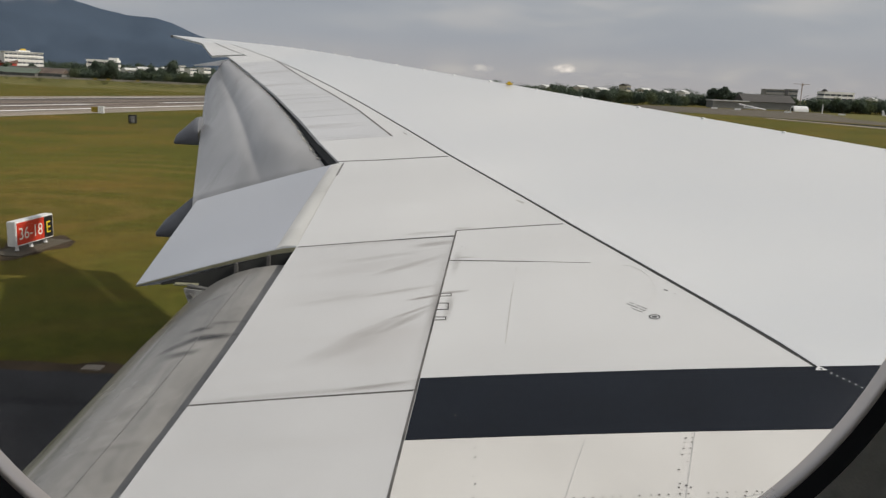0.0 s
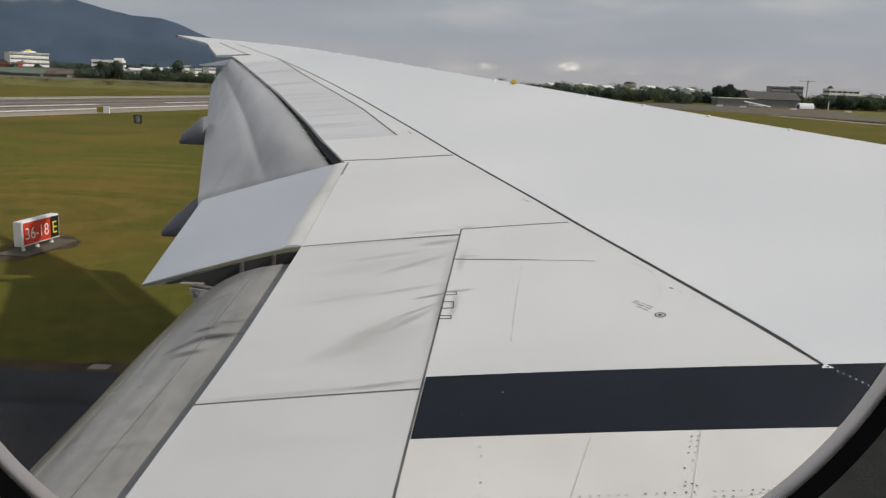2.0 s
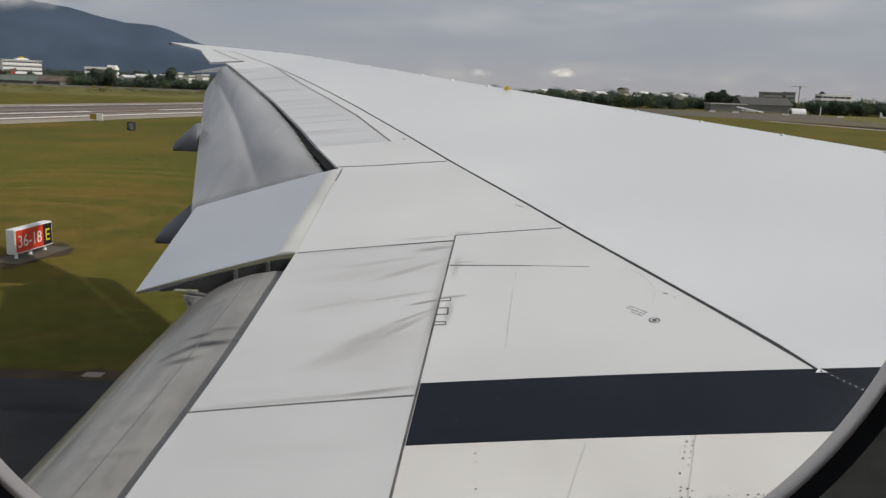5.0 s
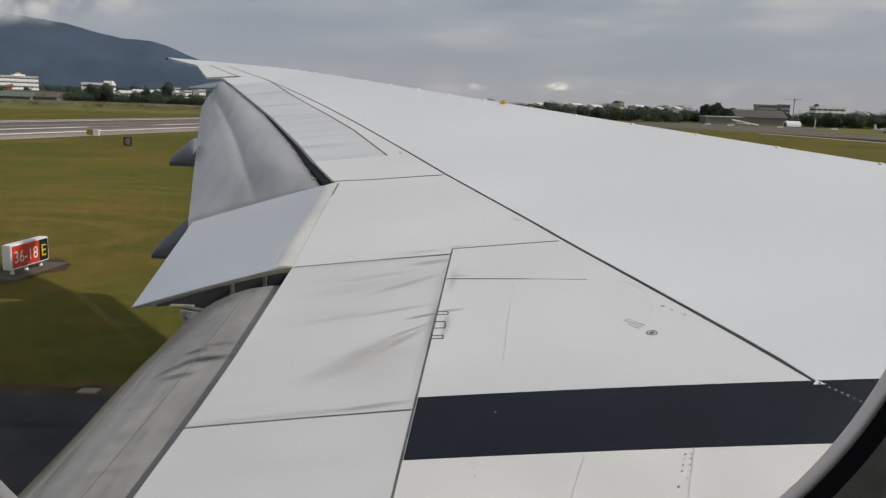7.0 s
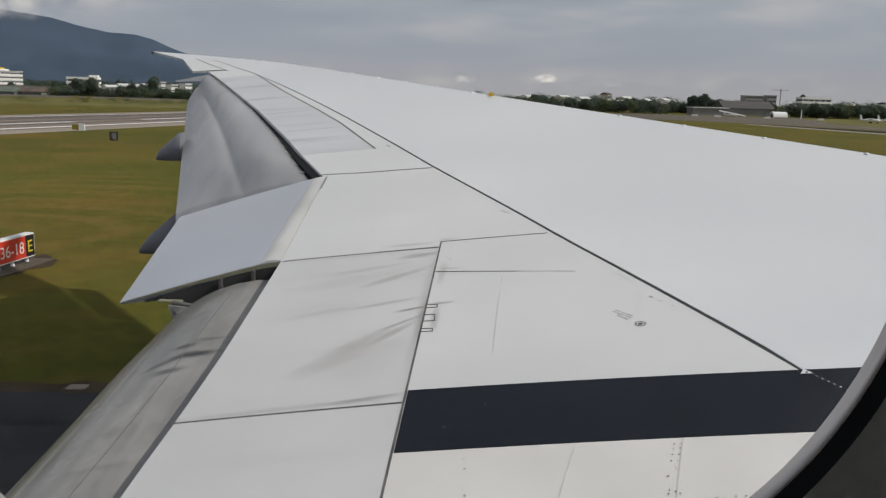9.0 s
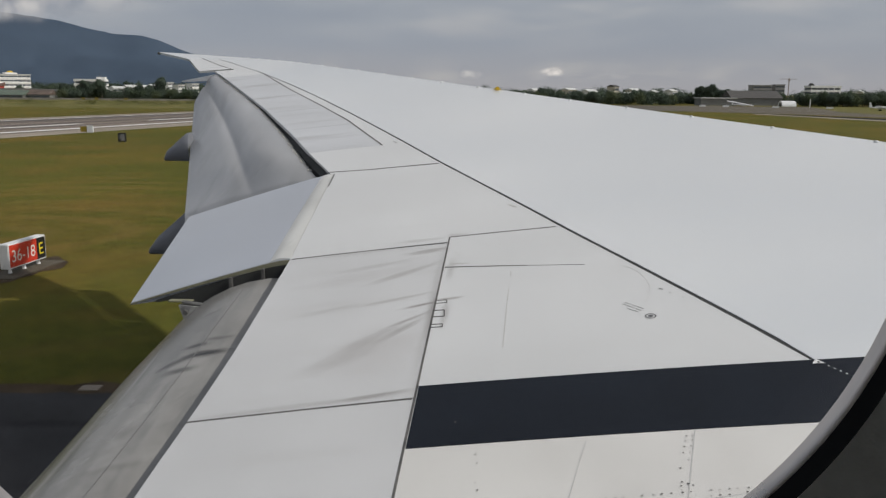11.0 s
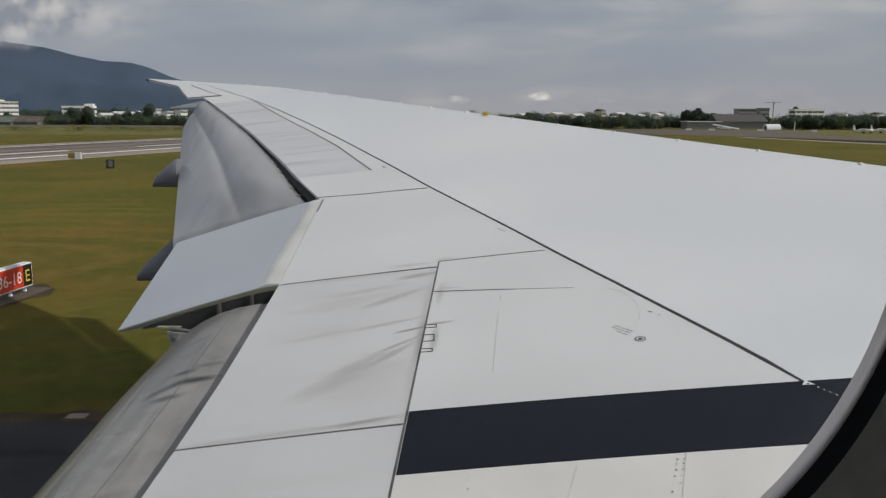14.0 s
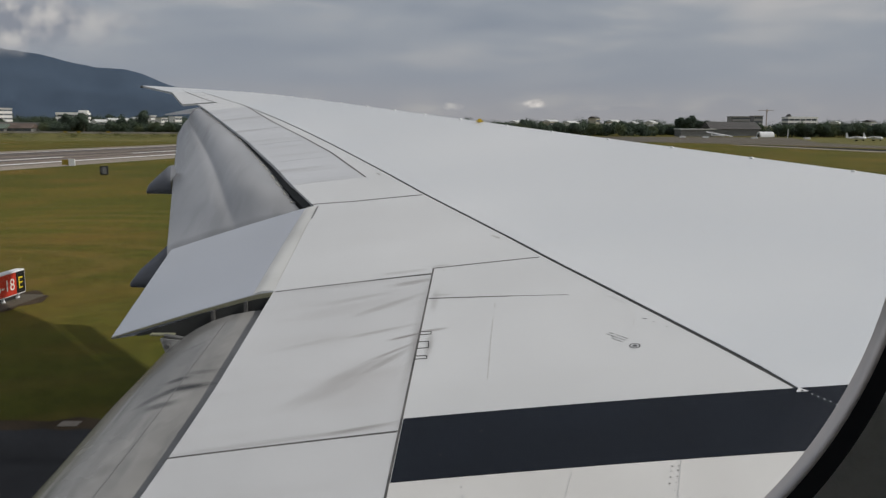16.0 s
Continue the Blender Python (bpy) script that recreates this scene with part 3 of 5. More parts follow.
tube_part("actuator", (-2.44, 7.22, 4.11), (-2.02, 7.20, 4.05), 0.022, 0.022, M_STEEL, wing, "metal actuator rod")
for x, z in ((-2.40, 4.03), (-2.24, 4.02), (-2.35, 3.92)):
    tube_part("bolt", (x, 7.14, z), (x, 7.20, z), 0.022, 0.018, M_STEEL, wing)
box_part("hinge_fitting", (-2.30, 7.13, 3.98), (-2.20, 7.19, 4.06), M_VOID, wing, "", 0.01)
# pale half-round fairing strip along the hinge
top, low = [], []
for i in range(13):
    y = lerp(7.38, 10.14, i / 12)
    k = (y - 7.37) / 2.79
    h, t = mixed(H0, H1, k), mixed(T0, T1, k)
    row = []
    for j in range(7):
        q = lerp(0.125, 0.075, k) * j / 6
        x, yy, z = mixed(h, t, q)
        row.append((x, yy, z + lip(q) + 0.003 + 0.010 * math.sin(math.pi * j / 6)))
    top.append(row)
    low.append([(a, b, c - 0.04) for a, b, c in row])
mesh_part("hinge_fairing", *slab(top, low), M_STRIP, flaperon, "pale cream half-round strip", True)

# outer flap: steeply drooped, with a hollow and a crease along it
CREASE = 0.48
FORE = ((0, 0), (0.10, 0.060), (0.20, 0.102), (0.30, 0.114), (0.40, 0.094), (CREASE, 0.062))
AFT = ((CREASE, 0.063), (0.54, 0.081), (0.61, 0.083), (0.80, 0.050), (1.0, 0))


def slot(s):
    """How far the outer flap's front edge lies behind and below the fixed skin."""
    return float(np.interp(s, (0, 0.31, 0.63, 1), (0.10, 0.05, 0.02, 0.01))), float(np.interp(s, (0, 0.10, 0.31, 0.63, 1), (0.14, 0.12, 0.080, 0.050, 0.045)))


def bulge(k):
    """The outer flap's camber: two smooth swells that meet in a crease."""
    knots = FORE if k <= CREASE else AFT
    n = next(i for i in range(len(knots) - 1) if k <= knots[i + 1][0] + 1e-6)
    (x0, y0), (x1, y1) = knots[n], knots[n + 1]
    xa, ya = knots[n - 1] if n else (2 * x0 - x1, 2 * y0 - y1)
    xb, yb = knots[n + 2] if n + 2 < len(knots) else (2 * x1 - x0, 2 * y1 - y0)
    d, t = x1 - x0, (k - x0) / (x1 - x0)
    m0, m1 = (y1 - ya) / (x1 - xa) * d, (yb - y0) / (xb - x0) * d
    return (2 * t ** 3 - 3 * t ** 2 + 1) * y0 + (t ** 3 - 2 * t ** 2 + t) * m0 + (3 * t ** 2 - 2 * t ** 3) * y1 + (t ** 3 - t ** 2) * m1


top, low = [], []
for i in range(-3, 49):
    s = i / 48
    y = lerp(10.3, 21.0, s)
    full = lerp(0.30, 1.0, smooth01(s / 0.16)) if i >= 0 else 0.0
    sink = 0.12 * max(0, -i)
    inset, drop = slot(s)
    a = Vector((x_fixed(y) - inset, y, z_top(x_fixed(y), y) - drop - sink))
    b = Vector((lerp(-3.50, -6.55, s), y + 0.3 * (1 - s), lerp(4.38, 5.66, s) - sink))
    chord = (b - a).length
    row, under = [], []
    for j in range(61):
        k = j / 60
        p = a.lerp(b, k) + Vector((-0.45, 0, 0.89)) * bulge(k) * chord * full
        row.append(tuple(p))
        under.append((p.x + 0.03, p.y, p.z - 0.02 - 0.18 * (1 - k)))
    top.append(row)
    low.append(under)
v, f = slab(top, low)
outer_flap = mesh_part("outer_flap", v, f, M_OUTFLAP, wing, "steep grey outer flap, darkened and streaked for its reflections", True)
# frayed pale seal along its front edge
rng = random.Random(8)
for i in range(64):
    y = lerp(11.0, 20.6, i / 63 + rng.uniform(-0.006, 0.006))
    q = (y - 10.3) / 10.7
    inset, drop = slot(q)
    x, z = x_fixed(y) - inset, z_top(x_fixed(y), y) - drop
    c = lerp(2.2, 1.0, q)
    bm = bmesh.new()
    w, l = rng.uniform(0.02, 0.07), c * rng.uniform(0.010, 0.028)
    box(bm, x - l, y - w, z - 0.012, x + 0.02, y + w, z + 0.002)
    for v in bm.verts:
        v.co.z += (x - v.co.x) * 0.45
    part("seal_tab", bm, M_FRAY, outer_flap)
# dark wall under the fixed edge, painting the shade of the slot
top = [[(x_fixed(y) + 0.10, y, z_top(x_fixed(y), y) - 0.03), (x_fixed(y) - 0.03, y, z_top(x_fixed(y), y) - 0.13)] for y in [lerp(10.2, 21.3, i / 20) for i in range(21)]]
low = [[(a[0], a[1], a[2] - 0.3) for a in row] for row in top]
mesh_part("slot_shade_wall", *slab(top, low), M_VOID, wing, "dark slot behind the fixed skin")
# outboard end of the flap
mesh_part("flap_end", *slab([[(-5.95, 21.05, 6.37), (-6.85, 21.05, 6.20)], [(-5.95, 21.35, 6.40), (-6.85, 21.35, 6.22)]],
                            [[(-5.95, 21.05, 6.22), (-6.85, 21.05, 6.17)], [(-5.95, 21.35, 6.26), (-6.85, 21.35, 6.19)]]), M_OUTSPOIL, wing, "pale outboard flap end")


def fairing(tip, root, w, h):
    """A canoe-shaped flap track fairing from its root under the flap to its blunt tail."""
    tip, root = Vector(tip), Vector(root)
    rings, n = 12, 12
    verts, faces = [], []
    for i in range(rings + 1):
        s = i / rings
        x = lerp(root.x, tip.x, s)
        back = x - tip.x
        tall = min(0.14 + 0.86 * back, h)
        if i == rings:
            tall *= 0.6
        k = 1 - 0.55 * s ** 1.6
        for j in range(n):
            a = 2 * math.pi * j / n
            up = max(0.0, 0.5 + 0.62 * math.sin(a))
            verts.append((x, tip.y + w * k * math.cos(a), tip.z - 0.10 + tall * min(1.0, up)))
    for i in range(rings):
        for j in range(n):
            faces.append((i * n + j, i * n + (j + 1) % n, (i + 1) * n + (j + 1) % n, (i + 1) * n + j))
    faces += [tuple(reversed(range(n))), tuple(range(rings * n, rings * n + n))]
    return mesh_part("track_fairing", verts, faces, M_FAIRING, wing, "blunt grey flap track fairing", True)


fairing((-4.30, 11.5, 3.80), (-2.6, 11.5, 4.55), 0.22, 0.80)
# this one ends at the flap's rear edge, shortened to fit the camera's view
fairing((-5.42, 15.5, 4.78), (-4.93, 15.5, 5.30), 0.20, 0.52)

# paint and small marks on the skin
panel("walkway_band", 4.22, 4.868, lambda y: x_hinge(y) + 0.012, lambda y: 3.6, M_STRIPE, wing, "dark blue grey non-slip band", off=0.0025, thick=0.004, ny=5, nx=24, y_skew=-0.24)

# joints filled with dark sealant, and hinge lines
for a, b, w in (((-0.03, 7.468), (0.93, 7.470), 0.019), ((-0.073, 6.754), (0.60, 6.612), 0.016), ((0.60, 6.612), (1.05, 6.514), 0.007), ((-1.56, 10.262), (-1.04, 10.182), 0.034), ((-1.04, 10.182), (-0.19, 10.152), 0.036),
                ((-1.63, 4.772), (-0.24, 4.732), 0.016), ((-1.47, 7.348), (-0.06, 7.330), 0.018), ((x_hinge(3.4), 3.4), (x_hinge(7.470), 7.470), 0.015),
                ((-5.82, 21.85), (-7.52, 25.09), 0.03), ((-5.85, 21.75), (-6.6, 21.82), 0.02)):
    line_strip("joint", a, b, w, M_GROOVE, wing)
for a, b in zip((11.45, 13.47, 15.18, 17.21), (13.47, 15.18, 17.21, 20.05)):
    line_strip("joint", (x_outhinge(a), a), (x_outhinge(b), b), 0.027, M_GROOVE, wing)
for x in (1.28, 0.71):
    line_strip("joint", (x, 4.12), (x - 0.27, 3.3), 0.006, M_GHOST, wing)
for a, b in (((0.462, 6.52), (0.455, 6.42)), ((0.430, 6.22), (0.401, 5.97)), ((0.395, 5.92), (0.330, 5.25))):
    line_strip("joint", a, b, 0.009, M_GHOST, wing)
# three hinge loops on the spoiler line: two slim ones and a square one between
for y0, y1, x0, x1 in ((6.11, 6.058, -0.134, -0.048), (5.938, 5.830, -0.147, -0.064), (5.710, 5.662, -0.157, -0.075)):
    for a, b in (((x0, y0), (x1, y0 - 0.012)), ((x0 - 0.006, y1), (x1, y1 - 0.008)), ((x1, y0 - 0.010), (x1, y1 - 0.010))):
        line_strip("hinge_loop", a, b, 0.008, M_GROOVE, wing, 0.003, 2)


def disc(name, x, y, r0, r1, mat, parent, n=20, off=0.003):
    """A flat ring (or disc, with r0 = 0) that lies on the skin."""
    verts, faces = [], []
    for i in range(n):
        a = 2 * math.pi * i / n
        for r in (r0, r1):
            px, py = x + r * math.cos(a), y + r * math.sin(a)
            verts.append((px, py, z_top(px, py) + off))
    for i in range(n):
        k = (i + 1) % n
        faces.append((2 * i, 2 * i + 1, 2 * k + 1, 2 * k))
    return mesh_part(name, verts, faces, mat, parent)


disc("marking", 1.35, 5.49, 0.030, 0.038, M_MARK, wing)
disc("marking", 1.35, 5.49, 0.0, 0.016, M_MARK, wing)
# illegible stencil lines beside the ring
for row, words in enumerate((((0.0, 0.045), (0.065, 0.030), (0.110, 0.055)), ((0.0, 0.030), (0.045, 0.060), (0.120, 0.050)), ((0.075, 0.035), (0.125, 0.045)))):
    for along, long in words:
        x0, y0 = 1.225 + 0.62 * along - 0.024 * row, 5.745 - 0.78 * along - 0.020 * row
        line_strip("stencil_bar", (x0, y0), (x0 + 0.62 * long, y0 - 0.78 * long), 0.008, M_FAINTINK, wing, 0.002, 2)
line_strip("stencil_bar", (0.546, 8.262), (0.572, 8.217), 0.022, M_FADED, wing, 0.002, 2)
line_strip("stencil_bar", (0.580, 8.203), (0.612, 8.147), 0.022, M_FADED, wing, 0.002, 2)
line_strip("stencil_bar", (-0.86, 11.62), (-0.80, 11.48), 0.016, M_FADEMARK, wing, 0.002, 2)
line_strip("scuff", (1.505, 5.925), (1.530, 5.905), 0.012, M_FADEMARK, wing, 0.002, 2)
for x, y in ((1.565, 5.84), (1.635, 5.74), (0.40, 7.15), (0.78, 7.12), (0.02, 7.05), (0.05, 7.0)):
    disc("fastener", x, y, 0.0, 0.008, M_FADEMARK, wing, 8)
for k in range(9):
    a = radians(-62 + 17 * k)
    disc("fastener", 1.26 + 0.175 * math.cos(a), 6.06 + 0.37 * math.sin(a), 0.0, 0.005, M_FADED, wing, 6)
    b = a + radians(17)
    line_strip("joint", (1.285 + 0.170 * math.cos(a), 6.06 + 0.37 * math.sin(a)), (1.285 + 0.170 * math.cos(b), 6.06 + 0.37 * math.sin(b)), 0.004, M_GHOST, wing, 0.001, 2)
# white arrow head and dots that carry the seal line over the band
verts = [(2.108, 4.672), (2.182, 4.664), (2.146, 4.722)]
mesh_part("marking", [(x, y, z_top(x, y) + 0.005) for x, y in verts], [(0, 1, 2)], M_WHITE, wing, "small white triangle")
disc("marking", 2.147, 4.679, 0.0, 0.008, M_STRIPE, wing, 8, 0.007)
for k in range(9):
    disc("marking", 2.185 + 0.020 * k, 4.63 - 0.034 * k, 0.0, 0.006, M_WHITE, wing, 6, 0.005)
for x, y in ((0.26, 4.62), (0.02, 4.42)):
    disc("scuff", x, y, 0.0, 0.007, M_RIVET, wing, 6, 0.005)
# rivets on the root panel
rng = random.Random(3)
spots = [(x + rng.uniform(-0.006, 0.006), 3.665 - 0.034 * x) for k, x in enumerate([0.60 + 0.044 * i for i in range(21)]) if k % 7 != 6]
spots += [(1.245 - 0.37 * d + side, 4.10 - d) for d in (0.03, 0.07, 0.12, 0.17, 0.23, 0.29) for side in (-0.012, 0.022) if rng.random() < 0.8]
spots += [(0.122 + rng.uniform(-0.012, 0.012), y) for y in (4.10, 4.02, 3.86, 3.80, 3.70)]
spots += [(1.106, 3.704), (1.132, 3.688), (1.095, 3.676), (1.150, 3.672)]
spots += [(1.21 + 0.042 * i, 3.582 + 0.030 * (i / 7) ** 2 + rng.uniform(-0.004, 0.004)) for i in range(8) if i != 3]
for x, y in spots:
    disc("rivet", x, y, 0.0, rng.uniform(0.0042, 0.0065), M_RIVET if rng.random() < 0.6 else M_FADED, wing, 7)
# a rust-stained sealant line curving along the rivets
for k in range(6):
    a, b = k / 6, (k + 1) / 6
    line_strip("joint", (1.18 + 0.34 * a, 3.568 + 0.045 * a * a), (1.18 + 0.34 * b, 3.568 + 0.045 * b * b), 0.006, M_GHOST, wing, 0.001, 2)
# small studs along the leading edge, one of them a yellow hook
for y in (8.93, 10.01, 11.05, 12.05, 13.09, 14.05, 15.2, 16.23, 17.2, 18.2, 19.25, 20.2, 20.9, 21.6, 22.1, 22.6, 23.1, 23.5, 23.9, 24.3):
    x = x_lead(y) - 0.04
    size = 0.028 if y < 15 else 0.035
    bm = bmesh.new()
    bmesh.ops.create_uvsphere(bm, u_segments=12, v_segments=8, radius=1, matrix=Matrix.Translation((x, y, z_top(x, y))) @ Matrix.Diagonal((size, size, 0.65 * size, 1)))
    part("stud", bm, M_WHITE, wing, "", True)
x = x_lead(14.69) - 0.05
box_part("hook", (x - 0.06, 14.64, z_top(x, 14.69) - 0.02), (x + 0.06, 14.74, z_top(x, 14.69) + 0.06), M_YELLOW, wing, "small yellow life-line hook", 0.03)
# pale fairing strip where the flaperon hinges, with its dark rubbing mark
line_strip("joint", (-1.492, 7.40), (-1.492, 10.10), 0.014, M_FADED, wing, 0.002, 8)
line_strip("rub_mark", (-1.475, 10.14), (-1.475, 9.62), 0.022, M_FADEMARK, wing, 0.003, 4)
# ---- the cabin window and hull ----
def window_outline(grow, n=36):
    """The window's rounded outline in x and z, widened by grow."""
    pts = []
    for cx, cz, a0, r in ((-0.0079, 5.9795, -90, 0.1555), (0.0330, 6.13, 0, 0.1146), (-0.0670, 6.13, 90, 0.1146), (-0.0670, 5.945, 180, 0.1185)):
        r += grow
        for i in range(n + 1):
            a = radians(a0 + 90 * i / n)
            pts.append((cx + r * math.cos(a), cz + r * math.sin(a)))
    return pts


def ring_part(name, rings, mat, parent=None, label=""):
    """A lofted ring: rows of (grow, y)."""
    verts, faces = [], []
    loops = [[(x, y, z) for x, z in window_outline(g)] for g, y in rings]
    n = len(loops[0])
    for loop in loops:
        verts += loop
    for a in range(len(loops) - 1):
        for b in range(n):
            faces.append((a * n + b, a * n + (b + 1) % n, (a + 1) * n + (b + 1) % n, (a + 1) * n + b))
    return mesh_part(name, verts, faces, mat, parent, label, True)


window = tagged(new("window_1"), "rounded cabin window with grey retainer and black rubber", "window", kind="structure")
ring_part("window_retainer", [(0.030, 0.275), (0.004, 0.2645), (0.0, 0.2612), (0.0, 0.2578), (0.0004, 0.2560), (0.0014, 0.2545)], M_RING, window, "pale grey retainer ring")
ring_part("window_rubber", [(0.0014, 0.2545), (0.0020, 0.2520), (0.0026, 0.2495), (0.0032, 0.2470)], M_RUBBER, window, "black rubber gasket")
ring_part("window_frame", [(0.0032, 0.2470), (0.0044, 0.2464), (0.0100, 0.2435), (0.03, 0.230), (0.06, 0.211), (0.09, 0.185)], M_TRIM, window, "pale grey moulded reveal in cabin shade")
M_GLASS = bpy.data.materials.new("window acrylic")
M_GLASS.use_nodes = True
tree = M_GLASS.node_tree
tree.nodes.clear()
o, mx, tr, gl = (tree.nodes.new("ShaderNode" + k) for k in ("OutputMaterial", "MixShader", "BsdfTransparent", "BsdfGlossy"))
tr.inputs["Color"].default_value = (0.97, 0.975, 0.98, 1)
gl.inputs["Roughness"].default_value = 0.05
mx.inputs[0].default_value = 0.012
link(tree, tr.outputs[0], mx.inputs[1]); link(tree, gl.outputs[0], mx.inputs[2]); link(tree, mx.outputs[0], o.inputs[0])
loop = window_outline(0.013)
pane = mesh_part("pane", [(x, 0.266, z) for x, z in loop] + [(x, 0.272, z) for x, z in loop],
                 [tuple(range(len(loop))), tuple(reversed(range(len(loop), 2 * len(loop))))]
                 + [(i, len(loop) + i, len(loop) + (i + 1) % len(loop), (i + 1) % len(loop)) for i in range(len(loop))], M_GLASS, window, "clear acrylic pane")
pane.visible_shadow = False

# cabin side wall: the sheet round the reveal, out to a square
inner = window_outline(0.09)
cx, cz = -0.02, 6.04
outer = []
for x, z in inner:
    k = 0.46 / max(abs(x - cx), abs(z - cz))
    outer.append((cx + (x - cx) * k, cz + (z - cz) * k))
n = len(inner)
wall = mesh_part("wall_cabin", [(x, 0.185, z) for x, z in inner] + [(x, 0.185, z) for x, z in outer] + [(x, 0.197, z) for x, z in inner] + [(x, 0.197, z) for x, z in outer],
                 [(i, (i + 1) % n, n + (i + 1) % n, n + i) for i in range(n)] + [(2 * n + i, 3 * n + i, 3 * n + (i + 1) % n, 2 * n + (i + 1) % n) for i in range(n)]
                 + [(n + i, n + (i + 1) % n, 3 * n + (i + 1) % n, 3 * n + i) for i in range(n)], M_CABIN)
tagged(wall, "pale grey cabin side lining round the window", "wall", kind="structure")

# unseen pale panels close about the eye, added to bounce light onto the window trim
for name, lo, hi, label in (("bounce_fore", (0.44, -0.42, 5.56), (0.46, 0.183, 6.52), "unseen pale bounce panel before the window seat"), ("bounce_aft", (-0.50, -0.42, 5.56), (-0.48, 0.183, 6.52), "unseen pale bounce panel behind the window seat"),
                            ("bounce_inner", (-0.48, -0.44, 5.56), (0.44, -0.42, 6.52), "unseen pale bounce panel beside the seat"), ("bounce_top", (-0.48, -0.42, 6.50), (0.44, 0.183, 6.52), "unseen pale bounce panel above the seat"),
                            ("bounce_low", (-0.48, -0.42, 5.56), (0.44, 0.183, 5.58), "unseen pale bounce panel below the window")):
    tagged(box_part(name, lo, hi, M_CABIN), label, "wall", kind="structure")

# fuselage: a round hull about the cabin, with a hole cut for the window
HULL_R, HULL_Y, HULL_Z, NA = 3.125, -2.80, 5.75, 72
RINGS = ((-42, 0.08, 1.9), (-38, 0.42, 1.3), (-32, 0.78, 0.5), (-26, 1, 0), (-18, 1, 0), (-10, 1, 0), (-4, 1, 0), (-0.5, 1, 0), (0.5, 1, 0), (4, 1, 0), (10, 1, 0), (16, 1, 0), (19, 0.88, -0.2), (21, 0.64, -0.5), (22.3, 0.34, -0.8), (22.9, 0.04, -0.9))
verts, faces = [], []
for x, k, dz in RINGS:
    for a in range(NA):
        t = 2 * math.pi * a / NA
        verts.append((x, HULL_Y + k * HULL_R * math.cos(t), HULL_Z + dz + k * HULL_R * math.sin(t)))
LOW, HIGH = -1, 3
for i in range(len(RINGS) - 1):
    for a in range(NA):
        if RINGS[i][0] == -0.5 and (a < HIGH or a >= NA + LOW):
            continue
        faces.append((i * NA + a, i * NA + (a + 1) % NA, (i + 1) * NA + (a + 1) % NA, (i + 1) * NA + a))
# the skin round the window hole, from its rim out to the square left open
rim = window_outline(0.10)
z0, z1 = HULL_Z + HULL_R * math.sin(2 * math.pi * LOW / NA), HULL_Z + HULL_R * math.sin(2 * math.pi * HIGH / NA)
hy = lambda z: HULL_Y + math.sqrt(HULL_R ** 2 - (z - HULL_Z) ** 2)
base = len(verts)
for x, z in rim:
    dx, dz = x - cx, z - cz
    k = min(((0.5 - cx) if dx > 0 else (0.5 + cx)) / max(1e-6, abs(dx)), ((z1 - cz) if dz > 0 else (cz - z0)) / max(1e-6, abs(dz)))
    for s in (0, 0.33, 0.66, 1.0):
        px, pz = lerp(x, cx + dx * k, s), lerp(z, cz + dz * k, s)
        verts.append((px, hy(pz), pz))
for b in range(len(rim)):
    for s in range(3):
        p, q = base + 4 * b + s, base + 4 * ((b + 1) % len(rim)) + s
        faces.append((p, p + 1, q + 1, q))
mesh_part("fuselage", verts, faces, M_HULL, wing, "white painted round fuselage", True)
# main gear under the belly
for y in (-4.6, -1.0):
    tube_part("gear_leg", (-1.2, y, 3.2), (-1.2, y, 0.7), 0.16, 0.14, M_STEEL, wing)
    for dx in (-1.4, 0.0, 1.4):
        for dy in (-0.45, 0.45):
            tube_part("wheel", (-1.2 + dx, y + dy - 0.22, 0.66), (-1.2 + dx, y + dy + 0.22, 0.66), 0.66, 0.66, M_RUBBER, wing, "", 24)
    box_part("gear_beam", (-2.7, y - 0.12, 0.55), (0.3, y + 0.12, 0.8), M_STEEL, wing, "", 0.03)
# ---- ground ----
M_GRASS = material("airfield grass", (0.111, 0.104, 0.020), 0.95, vary=0.18, scale=0.05, fine=3.0, tint=(0.066, 0.076, 0.013), spec=0.05,
                   bump=0.5, bump_scale=6.0, streak=((0.03, 0.03, 1), 0.40, (0.066, 0.072, 0.015)))


